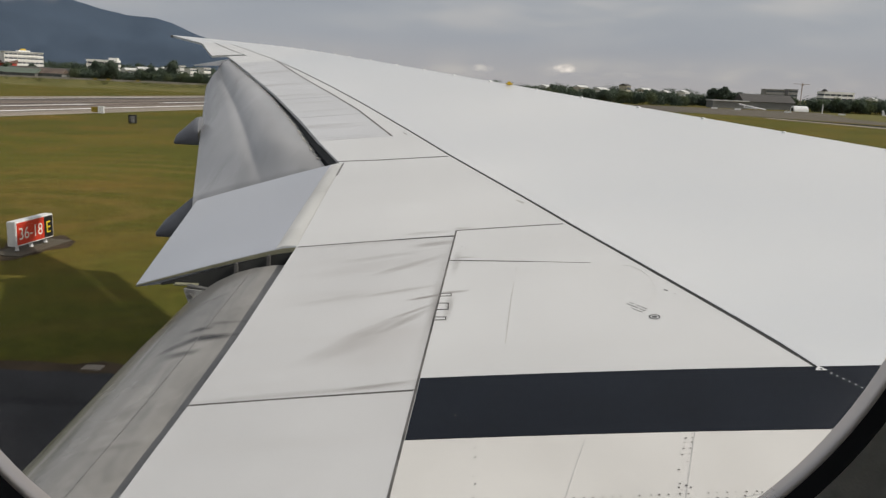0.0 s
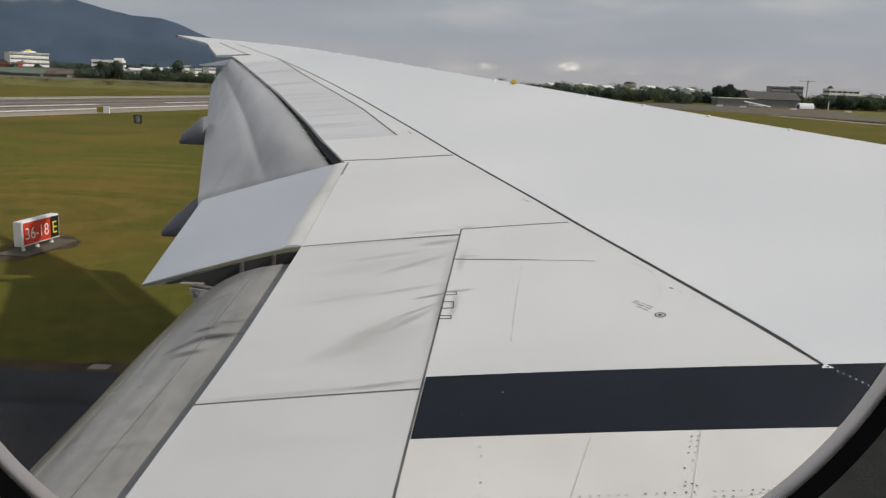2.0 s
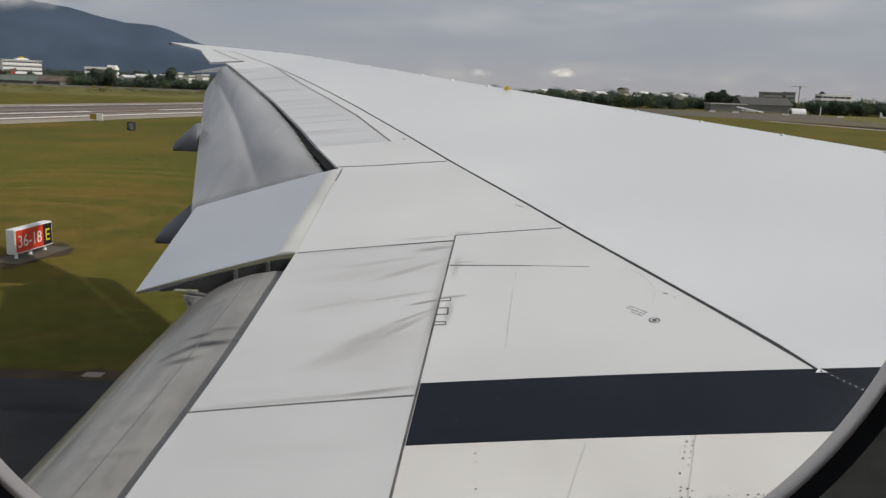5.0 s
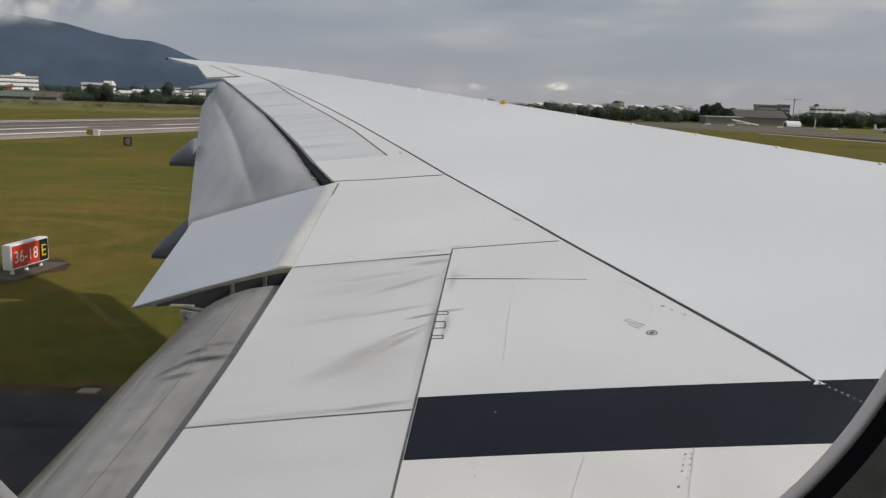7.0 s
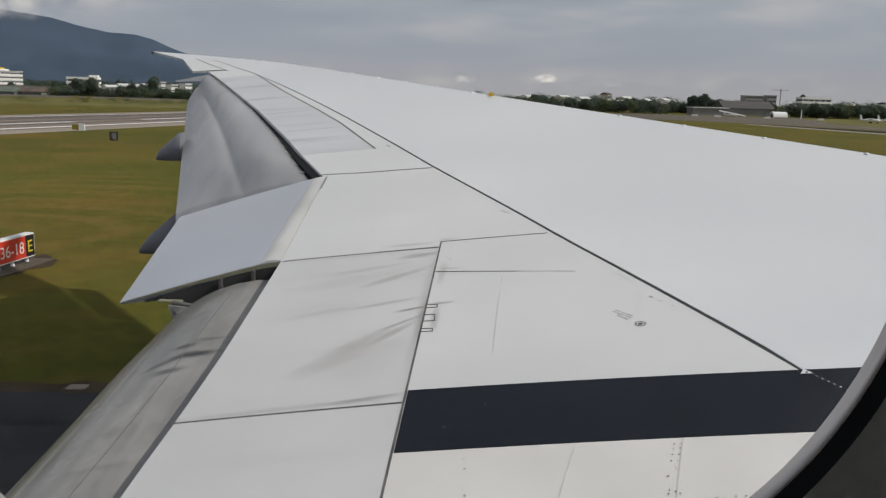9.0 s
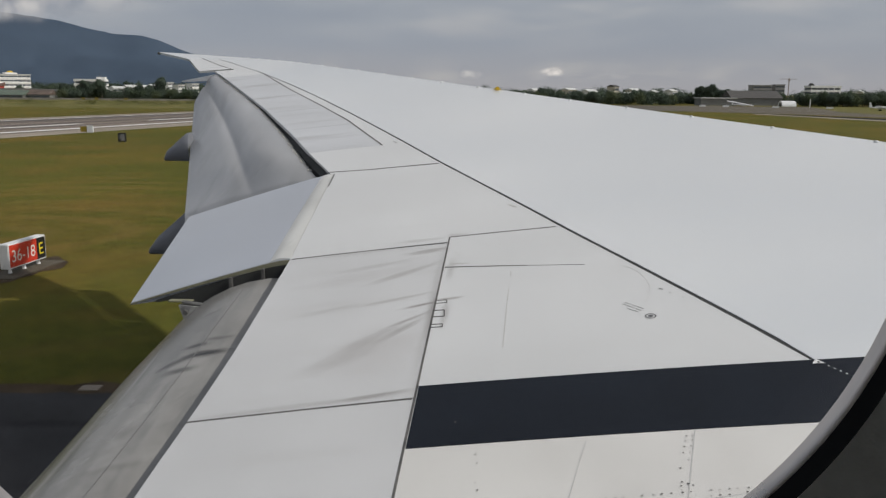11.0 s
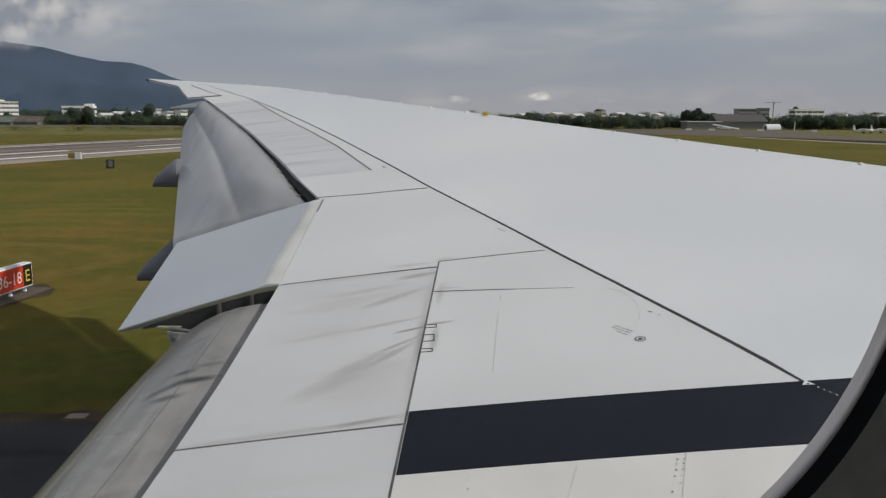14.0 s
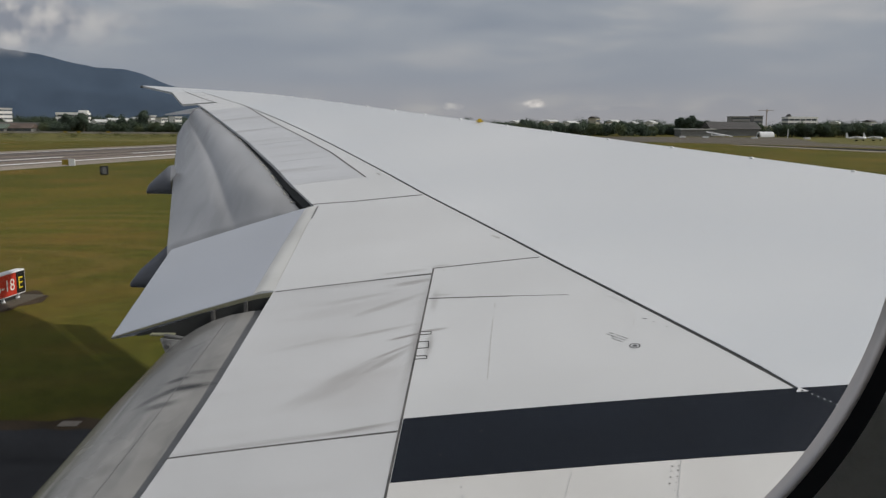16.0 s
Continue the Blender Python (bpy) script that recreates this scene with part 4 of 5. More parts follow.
def mown_tracks(m):
    """Curved tracks of the mower and dry tan patches in the grass."""
    t = m.node_tree
    N = t.nodes.new
    b = t.nodes["Principled BSDF"]
    src = b.inputs["Base Color"].links[0].from_socket
    co = N("ShaderNodeTexCoord")
    place = N("ShaderNodeMapping"); place.inputs["Location"].default_value = (19.0, -33.0, 0)
    link(t, co.outputs["Object"], place.inputs["Vector"])
    wave = N("ShaderNodeTexWave"); wave.wave_type, wave.rings_direction = "RINGS", "Z"
    wave.inputs["Scale"].default_value, wave.inputs["Distortion"].default_value = 0.10, 7.5
    wave.inputs["Detail"].default_value, wave.inputs["Detail Scale"].default_value = 2.5, 0.6
    link(t, place.outputs[0], wave.inputs["Vector"])
    where = N("ShaderNodeTexNoise"); where.inputs["Scale"].default_value = 0.07; where.inputs["Detail"].default_value = 3
    link(t, co.outputs["Object"], where.inputs["Vector"])
    mask = N("ShaderNodeMapRange")
    mask.inputs["From Min"].default_value, mask.inputs["From Max"].default_value, mask.inputs["To Max"].default_value = 0.42, 0.64, 0.45
    link(t, where.outputs["Fac"], mask.inputs["Value"])
    sharp = N("ShaderNodeMapRange"); sharp.inputs["From Min"].default_value, sharp.inputs["From Max"].default_value = 0.45, 0.95
    link(t, wave.outputs["Fac"], sharp.inputs["Value"])
    amount = N("ShaderNodeMath"); amount.operation = "MULTIPLY"
    link(t, sharp.outputs[0], amount.inputs[0]); link(t, mask.outputs[0], amount.inputs[1])
    dry = N("ShaderNodeMix"); dry.data_type = "RGBA"; dry.inputs["B"].default_value = (0.210, 0.150, 0.046, 1)
    link(t, amount.outputs[0], dry.inputs["Factor"]); link(t, src, dry.inputs["A"])
    bare = N("ShaderNodeTexNoise"); bare.inputs["Scale"].default_value = 0.085; bare.inputs["Detail"].default_value = 6; bare.inputs["Roughness"].default_value = 0.65
    link(t, co.outputs["Object"], bare.inputs["Vector"])
    some = N("ShaderNodeMapRange"); some.inputs["From Min"].default_value, some.inputs["From Max"].default_value, some.inputs["To Max"].default_value = 0.46, 0.68, 0.62
    link(t, bare.outputs["Fac"], some.inputs["Value"])
    tan = N("ShaderNodeMix"); tan.data_type = "RGBA"; tan.inputs["B"].default_value = (0.215, 0.128, 0.034, 1)
    link(t, some.outputs[0], tan.inputs["Factor"]); link(t, dry.outputs["Result"], tan.inputs["A"])
    tuft = N("ShaderNodeTexNoise"); tuft.inputs["Scale"].default_value = 1.4; tuft.inputs["Detail"].default_value = 5; tuft.inputs["Roughness"].default_value = 0.7
    link(t, co.outputs["Object"], tuft.inputs["Vector"])
    lum = N("ShaderNodeMapRange"); lum.inputs["From Min"].default_value, lum.inputs["From Max"].default_value = 0.3, 0.7
    lum.inputs["To Min"].default_value, lum.inputs["To Max"].default_value = 0.74, 1.20
    link(t, tuft.outputs["Fac"], lum.inputs["Value"])
    mul = N("ShaderNodeVectorMath"); mul.operation = "SCALE"
    link(t, tan.outputs["Result"], mul.inputs[0]); link(t, lum.outputs[0], mul.inputs["Scale"])
    link(t, mul.outputs[0], b.inputs["Base Color"])


mown_tracks(M_GRASS)
M_ASPHALT = material("taxiway asphalt", (0.052, 0.052, 0.056), 0.85, vary=0.3, scale=0.4, fine=8, streak=((0.10, 1.6, 1), 0.9, (0.014, 0.014, 0.017)), spec=0.25)
M_RUNWAY = material("worn runway", (0.235, 0.192, 0.155), 0.85, vary=0.12, scale=0.05, fine=1.0, spec=0.2)
M_SHOULDER = material("runway shoulder", (0.31, 0.265, 0.215), 0.9, vary=0.12, scale=0.08, fine=1.0)
M_APRON = material("apron concrete", (0.108, 0.090, 0.062), 0.9, vary=0.15, scale=0.02, fine=0.4)
M_LINE = material("white runway paint", (0.86, 0.86, 0.84), 0.7, vary=0.06, scale=1, fine=10)
M_BANK = material("rough bank grass", (0.165, 0.142, 0.050), 0.95, vary=0.2, tint=(0.095, 0.100, 0.028), scale=0.09, fine=1.6, spec=0.1)


def sheet(name, pts, z, mat, label, category):
    ob = mesh_part(name, [(x, y, z) for x, y in pts], [tuple(range(len(pts)))], mat)
    return tagged(ob, label, category, kind="structure")


M_LANE = material("dark taxi lane asphalt", (0.026, 0.025, 0.024), 0.95, vary=0.2, scale=0.3, fine=8, spec=0.05)
RUN, ACROSS = Vector((0.235, 0.972)), Vector((0.972, -0.235))


def strip(name, s0, s1, n0, n1, z, mat, label, category):
    pts = [RUN * s + ACROSS * n for s, n in ((s0, n0), (s1, n0), (s1, n1), (s0, n1))]
    return sheet(name, [tuple(p) for p in pts], z, mat, label, category)


sheet("ground", [(-4900, -4900), (4900, -4900), (4900, 4900), (-4900, 4900)], 0.0, M_GRASS, "wide mown airfield grass, yellowing in patches", "ground")
M_VERGE = material("bare earth verge", (0.085, 0.062, 0.040), 0.95, vary=0.3, scale=0.8, fine=9, spec=0.1, bump=0.6, bump_scale=12)
rough = random.Random(17)
verge_far = [(-60 + 0.45 * k, 16.1 - 0.003 * 0.45 * k + rough.uniform(-0.10, 0.42)) for k in range(200)]
asphalt_far = [(-60 + 0.45 * k, 15.75 - 0.003 * 0.45 * k + rough.uniform(-0.10, 0.07)) for k in range(200)]
sheet("verge", [(29.5, 14.5), *reversed(verge_far), (-60, 14.5)], 0.006, M_VERGE, "bare earth verge along the taxiway", "verge")
sheet("taxiway", [(-160, -60), (160, -60), (160, 15.4), *reversed(asphalt_far), (-160, 16.4)], 0.010, M_ASPHALT, "dark asphalt taxiway beneath the aircraft", "taxiway")
strip("runway_shoulder", -500, 2400, -123.5, -76.0, 0.010, M_SHOULDER, "pale runway shoulder paving", "pavement")
strip("runway", -500, 2400, -119.0, -82.0, 0.016, M_RUNWAY, "worn brownish runway with rubber marks", "runway")
strip("edge_line", -500, 2400, -85.9, -84.3, 0.022, M_LINE, "white painted runway edge line", "runway marking")
M_WORNTAR = material("dark rubbered asphalt", (0.120, 0.103, 0.094), 0.8, vary=0.2, scale=0.06, fine=0.8, spec=0.2)
for n0, n1, sh in ((-114.6, -110.2, 0.0), (-108.8, -106.4, 0.0), (-101.6, -98.0, 0.0), (-93.4, -91.6, 0.0)):
    strip("rubber_track", -500, 2400, n0, n1, 0.019, M_WORNTAR, "dark rubber track along the runway", "runway marking")
strip("edge_line", -500, 2400, -116.6, -115.6, 0.022, M_LINE, "white painted runway edge line", "runway marking")
for k in range(-6, 12):
    strip("centre_line", 93 + 50 * k, 123 + 50 * k, -96.2, -94.8, 0.022, M_LINE, "white painted centre line dash", "runway marking")
sheet("apron", [(-60, 420), (-60, 330), (73, 292), (104, 262), (128, 205), (520, 40), (700, 420)], 0.012, M_APRON, "pale brown concrete apron", "pavement")
sheet("grass_strip", [(176, 420), (152, 345), (135.6, 296), (134, 251), (150, 200), (430, 120), (640, 420)], 0.016, M_BANK, "strip of rough olive grass behind the apron", "grass")
sheet("taxi_lane", [(93, 268), (95, 258), (105.9, 199.6), (128, 172), (205, 60), (219, 60), (139, 180), (114, 215), (96.5, 266)], 0.020, M_LANE, "narrow dark taxi lane", "pavement")
sheet("lane_edge", [(92, 262), (90.5, 254), (101.0, 193), (124, 167), (200, 60), (205, 60), (128, 172), (105.9, 199.6), (95, 258)], 0.018, M_SHOULDER, "pale edge strip of the taxi lane", "pavement")
sheet("taxi_line", [(-13.3, 13.6), (-11.6, 15.0), (-11.55, 14.92), (-13.2, 13.45)], 0.016, M_LINE, "thin worn white paint line", "marking")
box_part("manhole_slab", (-7.55, 15.75, 0.0), (-7.15, 16.05, 0.03), M_SHOULDER, None, "", 0.01)
tagged(bpy.data.objects["manhole_slab"], "pale concrete inspection slab in the grass edge", "slab", kind="structure")

# rough bank of uncut grass before the fence
verts, faces = [], []
rng = random.Random(5)
NB = 160
for i in range(NB + 1):
    x = -420 + 340 * i / NB
    for y, z in ((262, 0.0), (285, 0.25), (310, 0.9), (340, 1.2), (372, 0.5), (395, 0.0)):
        verts.append((x, y + rng.uniform(-4, 4), z * rng.uniform(0.75, 1.2) + (0.012 if z == 0 else 0)))
for i in range(NB):
    for j in range(5):
        faces.append((i * 6 + j, (i + 1) * 6 + j, (i + 1) * 6 + j + 1, i * 6 + j + 1))
tagged(mesh_part("grass_bank", verts, faces, M_BANK, None, "", True), "low bank of rough dry grass", "grass bank", kind="structure")

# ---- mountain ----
# distance haze is put into the blue of the base colour
M_MOUNT = material("haze-tinted forest slope", (0.074, 0.101, 0.141), 1.0, vary=0.10, scale=0.0016, fine=0.02, spec=0.0, bump=0.25, bump_scale=0.02)
RIDGE_U = (-2200, -1500, -900, -500, -200, 0, 60, 105, 140, 190, 240, 270, 310, 360, 420, 500, 620, 720)
RIDGE_UP = (150, 210, 240, 215, 165, 128, 120, 113, 103, 93, 90, 83, 66, 50, 36, 22, 8, 0)
verts, faces = [], []
NX, NR = 220, 26
for i in range(NX + 1):
    u = lerp(-2200, 720, i / NX)
    up = float(np.interp(u, RIDGE_U, RIDGE_UP)) / 1466 * 4300
    tx = (u - 784) / 1466
    for j in range(NR + 1):
        s = j / NR
        dist = lerp(1900, 4300, s)
        wob = noise.fractal(Vector((tx * 9, s * 2.2, 0.3)), 0.9, 2.0, 5)
        h = up * (s ** 1.5) * (1 + 0.55 * wob * (1 - s) * 1.3) + up * 0.012 * noise.noise(Vector((tx * 90, s * 20, 0)))
        verts.append((tx * dist, dist, max(-1, h * dist / 4300 + 6 * s)))
for i in range(NX):
    for j in range(NR):
        a = i * (NR + 1) + j
        faces.append((a, a + NR + 1, a + NR + 2, a + 1))
tagged(mesh_part("backdrop_mountain", verts, faces, M_MOUNT, None, "", True), "long forested mountain tinted blue for haze, under cloud", "mountain", kind="structure")

# low clouds: one hangs on the mountain's shoulder, small heaps stand far off over the plain
def far_cloud(label, centre, half, grain, dark, light, density, wild=1.5, base=0.0):
    m = bpy.data.materials.new("far cloud")
    m.use_nodes = True
    t = m.node_tree
    t.nodes.clear()
    N = t.nodes.new
    out, mix, clear, glow = N("ShaderNodeOutputMaterial"), N("ShaderNodeMixShader"), N("ShaderNodeBsdfTransparent"), N("ShaderNodeEmission")
    co, grow, billow = N("ShaderNodeTexCoord"), N("ShaderNodeTexNoise"), N("ShaderNodeTexNoise")
    link(t, co.outputs["Object"], grow.inputs["Vector"]); link(t, co.outputs["Object"], billow.inputs["Vector"])
    grow.inputs["Scale"].default_value, grow.inputs["Detail"].default_value = grain, 6
    billow.inputs["Scale"].default_value, billow.inputs["Detail"].default_value = grain * 1.8, 5
    ramp = N("ShaderNodeValToRGB")
    ramp.color_ramp.elements[0].position, ramp.color_ramp.elements[0].color = 0.40, (*dark, 1)
    ramp.color_ramp.elements[1].position, ramp.color_ramp.elements[1].color = 0.63, (*light, 1)
    link(t, billow.outputs["Fac"], ramp.inputs["Fac"]); link(t, ramp.outputs["Color"], glow.inputs["Color"])
    # thick in the middle of the sheet, thinning to nothing at its rim
    fit_ = N("ShaderNodeMapping"); fit_.vector_type = "TEXTURE"
    fit_.inputs["Location"].default_value, fit_.inputs["Scale"].default_value = centre, (half[0], 900, half[1])
    link(t, co.outputs["Object"], fit_.inputs["Vector"])
    ln = N("ShaderNodeVectorMath"); ln.operation = "LENGTH"; link(t, fit_.outputs[0], ln.inputs[0])
    edge = N("ShaderNodeMath"); edge.operation = "MULTIPLY_ADD"; edge.inputs[1].default_value = wild
    link(t, grow.outputs["Fac"], edge.inputs[0])
    neg = N("ShaderNodeMath"); neg.operation = "MULTIPLY"; neg.inputs[1].default_value = -1.0
    link(t, ln.outputs["Value"], neg.inputs[0])
    full = N("ShaderNodeMath"); full.inputs[1].default_value = base
    link(t, neg.outputs[0], full.inputs[0]); link(t, full.outputs[0], edge.inputs[2])
    dens = N("ShaderNodeMapRange"); dens.interpolation_type = "SMOOTHSTEP"
    dens.inputs["From Min"].default_value, dens.inputs["From Max"].default_value, dens.inputs["To Max"].default_value = -0.22, 0.30, density
    link(t, edge.outputs[0], dens.inputs["Value"]); link(t, dens.outputs[0], mix.inputs[0])
    link(t, clear.outputs[0], mix.inputs[1]); link(t, glow.outputs[0], mix.inputs[2]); link(t, mix.outputs[0], out.inputs[0])
    (x, y, z), w, h = centre, half[0] * 1.9, half[1] * 1.9
    cloud = mesh_part("backdrop_cloud", [(x - w, y, max(20, z - h)), (x + w, y, max(20, z - h)), (x + w, y, z + h), (x - w, y, z + h)], [(0, 1, 2, 3)], m)
    cloud.visible_shadow = False
    tagged(cloud, label, "cloud", kind="structure")


far_cloud("grey white cloud hanging on the mountain", (-2290, 3900, 458), (960, 190), 0.0040, (0.265, 0.283, 0.325), (0.57, 0.55, 0.535), 0.96, 0.9, 0.35)
far_cloud("small pale heap cloud over the plain", (510, 4400, 112), (80, 32), 0.011, (0.50, 0.48, 0.47), (0.74, 0.70, 0.66), 1.0)
far_cloud("small pale heap cloud over the plain", (75, 4420, 96), (60, 24), 0.016, (0.40, 0.40, 0.41), (0.58, 0.56, 0.54), 0.7)
far_cloud("small pale heap cloud over the plain", (860, 4440, 92), (70, 14), 0.016, (0.40, 0.40, 0.41), (0.52, 0.51, 0.50), 0.35)

# ---- trees ----
M_BARK = material("grey brown bark", (0.11, 0.085, 0.065), 0.9, vary=0.2, scale=3, fine=20)


def leaf_material(name, base):
    m = material(name, base, 0.9, vary=0.2, scale=0.35, fine=3, spec=0.05)
    t = m.node_tree
    info, mix = t.nodes.new("ShaderNodeNewGeometry"), t.nodes.new("ShaderNodeMix")
    mix.data_type, mix.blend_type = "RGBA", "MULTIPLY"
    b = t.nodes["Principled BSDF"]
    src = b.inputs["Base Color"].links[0].from_socket
    rr = t.nodes.new("ShaderNodeMapRange")
    rr.inputs["To Min"].default_value, rr.inputs["To Max"].default_value = 0.88, 1.10
    link(t, info.outputs["Random Per Island"], rr.inputs["Value"])
    mix.inputs["Factor"].default_value = 1
    link(t, src, mix.inputs["A"]); link(t, rr.outputs[0], mix.inputs["B"]); link(t, mix.outputs["Result"], b.inputs["Base Color"])
    # thin leaves pass some light
    thin, blend = t.nodes.new("ShaderNodeBsdfTranslucent"), t.nodes.new("ShaderNodeMixShader")
    out = t.nodes["Material Output"]
    link(t, mix.outputs["Result"], thin.inputs["Color"])
    blend.inputs[0].default_value = 0.40
    link(t, b.outputs[0], blend.inputs[1]); link(t, thin.outputs[0], blend.inputs[2]); link(t, blend.outputs[0], out.inputs["Surface"])
    return m


# leaf colours are paled and blued to paint in distance haze
M_LEAF = [leaf_material("hazy green leaves", c) for c in ((0.112, 0.146, 0.092), (0.112, 0.144, 0.108), (0.130, 0.156, 0.088))]


def crown_mesh(seed, h, w, leaves, verts, faces, at=(0, 0, 0), big=1.5):
    """Leaf clumps in several uneven lobes."""
    r = random.Random(seed)
    lobes = [(Vector((r.uniform(-0.30, 0.30) * w, r.uniform(-0.30, 0.30) * w, r.uniform(0.42, 0.86) * h)), r.uniform(0.20, 0.36) * w) for _ in range(7)]
    lobes.append((Vector((0, 0, 0.62 * h)), 0.40 * w))
    for _ in range(leaves):
        c, rad = r.choice(lobes)
        d = Vector((r.gauss(0, 1), r.gauss(0, 1), r.gauss(0, 0.8))).normalized()
        p = c + d * rad * r.uniform(0.55, 1.05)
        p.z = max(p.z, 0.16 * h)
        size = r.uniform(0.16, 0.36) * h / 10 * big
        a = d.cross(Vector((r.uniform(-1, 1), r.uniform(-1, 1), r.uniform(-1, 1)))).normalized() * size
        b = d.cross(a).normalized() * size * r.uniform(0.6, 1.2)
        k = len(verts)
        p = p + Vector(at)
        verts += [tuple(p - a), tuple(p + b * 0.9 + d * size * 0.35), tuple(p + a), tuple(p - b + d * size * 0.2)]
        faces += [(k, k + 1, k + 2), (k, k + 2, k + 3)]


def tree(seed, h, w, leaf):
    t = thing("tree", "broad dark green tree at the airfield edge", "tree", group="trees along the airfield edge")
    bm = bmesh.new()
    r = random.Random(seed)
    def limb(a, b, r0, r1):
        a, b = Vector(a), Vector(b)
        m = Matrix.Translation((a + b) / 2) @ (b - a).to_track_quat("Z", "Y").to_matrix().to_4x4()
        bmesh.ops.create_cone(bm, cap_ends=True, segments=7, radius1=r0, radius2=r1, depth=(b - a).length, matrix=m)
    limb((0, 0, -0.1), (0, 0, 0.45 * h), 0.028 * h, 0.018 * h)
    for k in range(5):
        a = k * 1.26 + r.uniform(-0.3, 0.3)
        limb((0, 0, (0.28 + 0.04 * k) * h), (0.30 * w * math.cos(a), 0.30 * w * math.sin(a), (0.55 + 0.05 * k) * h), 0.013 * h, 0.005 * h)
    part("trunk", bm, M_BARK, t)
    verts, faces = [], []
    crown_mesh(seed, h, w, 1100, verts, faces)
    mesh_part("crown", verts, faces, leaf, t)
    return t


kinds = [tree(11, 9, 9, M_LEAF[0]), tree(12, 11, 9, M_LEAF[1]), tree(13, 8, 10, M_LEAF[2]), tree(14, 13, 8, M_LEAF[1]), tree(15, 7, 7, M_LEAF[0])]
rng = random.Random(21)
spots = []
for k in range(170):
    x = rng.uniform(-350, -120)
    spots.append((x, (440 if x > -216 else 476) + rng.random() ** 1.6 * 70, 1.0))
for k in range(190):
    x = rng.uniform(5, 310)
    if 118 < x < 178:
        spots.append((x, rng.uniform(500, 560), 1.0))
    else:
        spots.append((x, 430 + rng.random() ** 1.5 * 110, 1.0))
for k in range(9):
    spots.append((rng.uniform(141, 156), rng.uniform(482, 492), 1.45))
for k in range(12):
    spots.append((rng.uniform(186, 262), rng.uniform(428, 440), 0.95))
for x in (-209, -205, -203):
    spots.append((x, rng.uniform(470, 480), 1.45))
for k in range(26):
    spots.append((rng.uniform(196, 300), rng.uniform(425, 445), 1.0))
# the farthest of them stand as one belt behind the others
back = set(sorted((n for n, p in enumerate(spots) if p[2] == 1.0 and n >= len(kinds)), key=lambda n: -spots[n][1])[:122])
belt_v, belt_f = [], []
for n, (x, y, k) in enumerate(spots):
    src = kinds[rng.choice((0, 1, 2, 4, 0, 2, 3)) if k == 1.0 else rng.choice((1, 0)) if k == 0.95 else 3]
    low = x < -100 and k == 1.0
    k *= rng.uniform(0.42, 0.76) if low else rng.uniform(0.55, 0.86) * (0.72 if src is kinds[3] else 1.0)
    m = Matrix.Translation((x, y, 0)) @ Matrix.Rotation(rng.uniform(0, 6.28), 4, "Z")
    if n < len(kinds):
        kinds[n].matrix_world = m
        continue
    tall = k * rng.uniform(0.85, 1.1)
    if n in back:
        size = {0: (9, 9), 1: (11, 9), 2: (8, 10), 3: (13, 8), 4: (7, 7)}[kinds.index(src)]
        crown_mesh(5000 + n, size[0] * tall, size[1] * k, 700, belt_v, belt_f, (x, y, -0.8), 1.9)
        continue
    t = copy_thing(src, m)
    t.scale = (k, k, tall)
tagged(mesh_part("tree_belt", belt_v, belt_f, M_LEAF[0]), "dense dark green belt of broad trees", "woods", kind="stuff")

# scrub that closes the foot of the tree line
verts, faces = [], []
for k in range(150):
    x = -218 + 108 * k / 150
    crown_mesh(3000 + k, rng.uniform(5.2, 7.6), rng.uniform(6, 10), 300, verts, faces, (x + rng.uniform(-2, 2), rng.uniform(446, 462), -2.2), 2.0)
for k in range(150):
    x = 5 + 310 * k / 150
    if 112 < x < 178:
        crown_mesh(3300 + k, rng.uniform(7, 10), rng.uniform(6, 10), 300, verts, faces, (x, rng.uniform(490, 505), -2.8), 2.0)
    else:
        crown_mesh(3300 + k, rng.uniform(7, 10.5), rng.uniform(6, 10), 300, verts, faces, (x + rng.uniform(-2, 2), rng.uniform(440, 460), -2.8), 2.0)
tagged(mesh_part("scrub", verts, faces, M_LEAF[1]), "dense dark green scrub at the airfield edge", "bushes", kind="stuff")
# tufts and low bushes on the rough bank
verts, faces = [], []
for k in range(150):
    x = rng.uniform(-330, -90)
    crown_mesh(3600 + k, rng.uniform(1.0, 2.0), rng.uniform(4, 9), 150, verts, faces, (x, rng.uniform(288, 316), 0.0), 2.6)
tagged(mesh_part("bank_scrub", verts, faces, leaf_material("olive scrub leaves", (0.092, 0.102, 0.036))), "low olive brown tufts on the rough bank", "bushes", kind="stuff")
# distant woods closing the plain
verts, faces = [], []
for k in range(420):
    x = rng.uniform(-1000, 1050)
    crown_mesh(1000 + k, rng.uniform(8, 13), rng.uniform(12, 18), 320, verts, faces, (x, rng.uniform(760, 980), -1))
for k in range(130):
    crown_mesh(1500 + k, rng.uniform(8, 13), rng.uniform(9, 15), 220, verts, faces, (rng.uniform(-440, -190), rng.uniform(650, 740), -1), 1.8)
tagged(mesh_part("far_woods", verts, faces, M_LEAF[1]), "distant hazy dark green woods", "woods", kind="stuff")

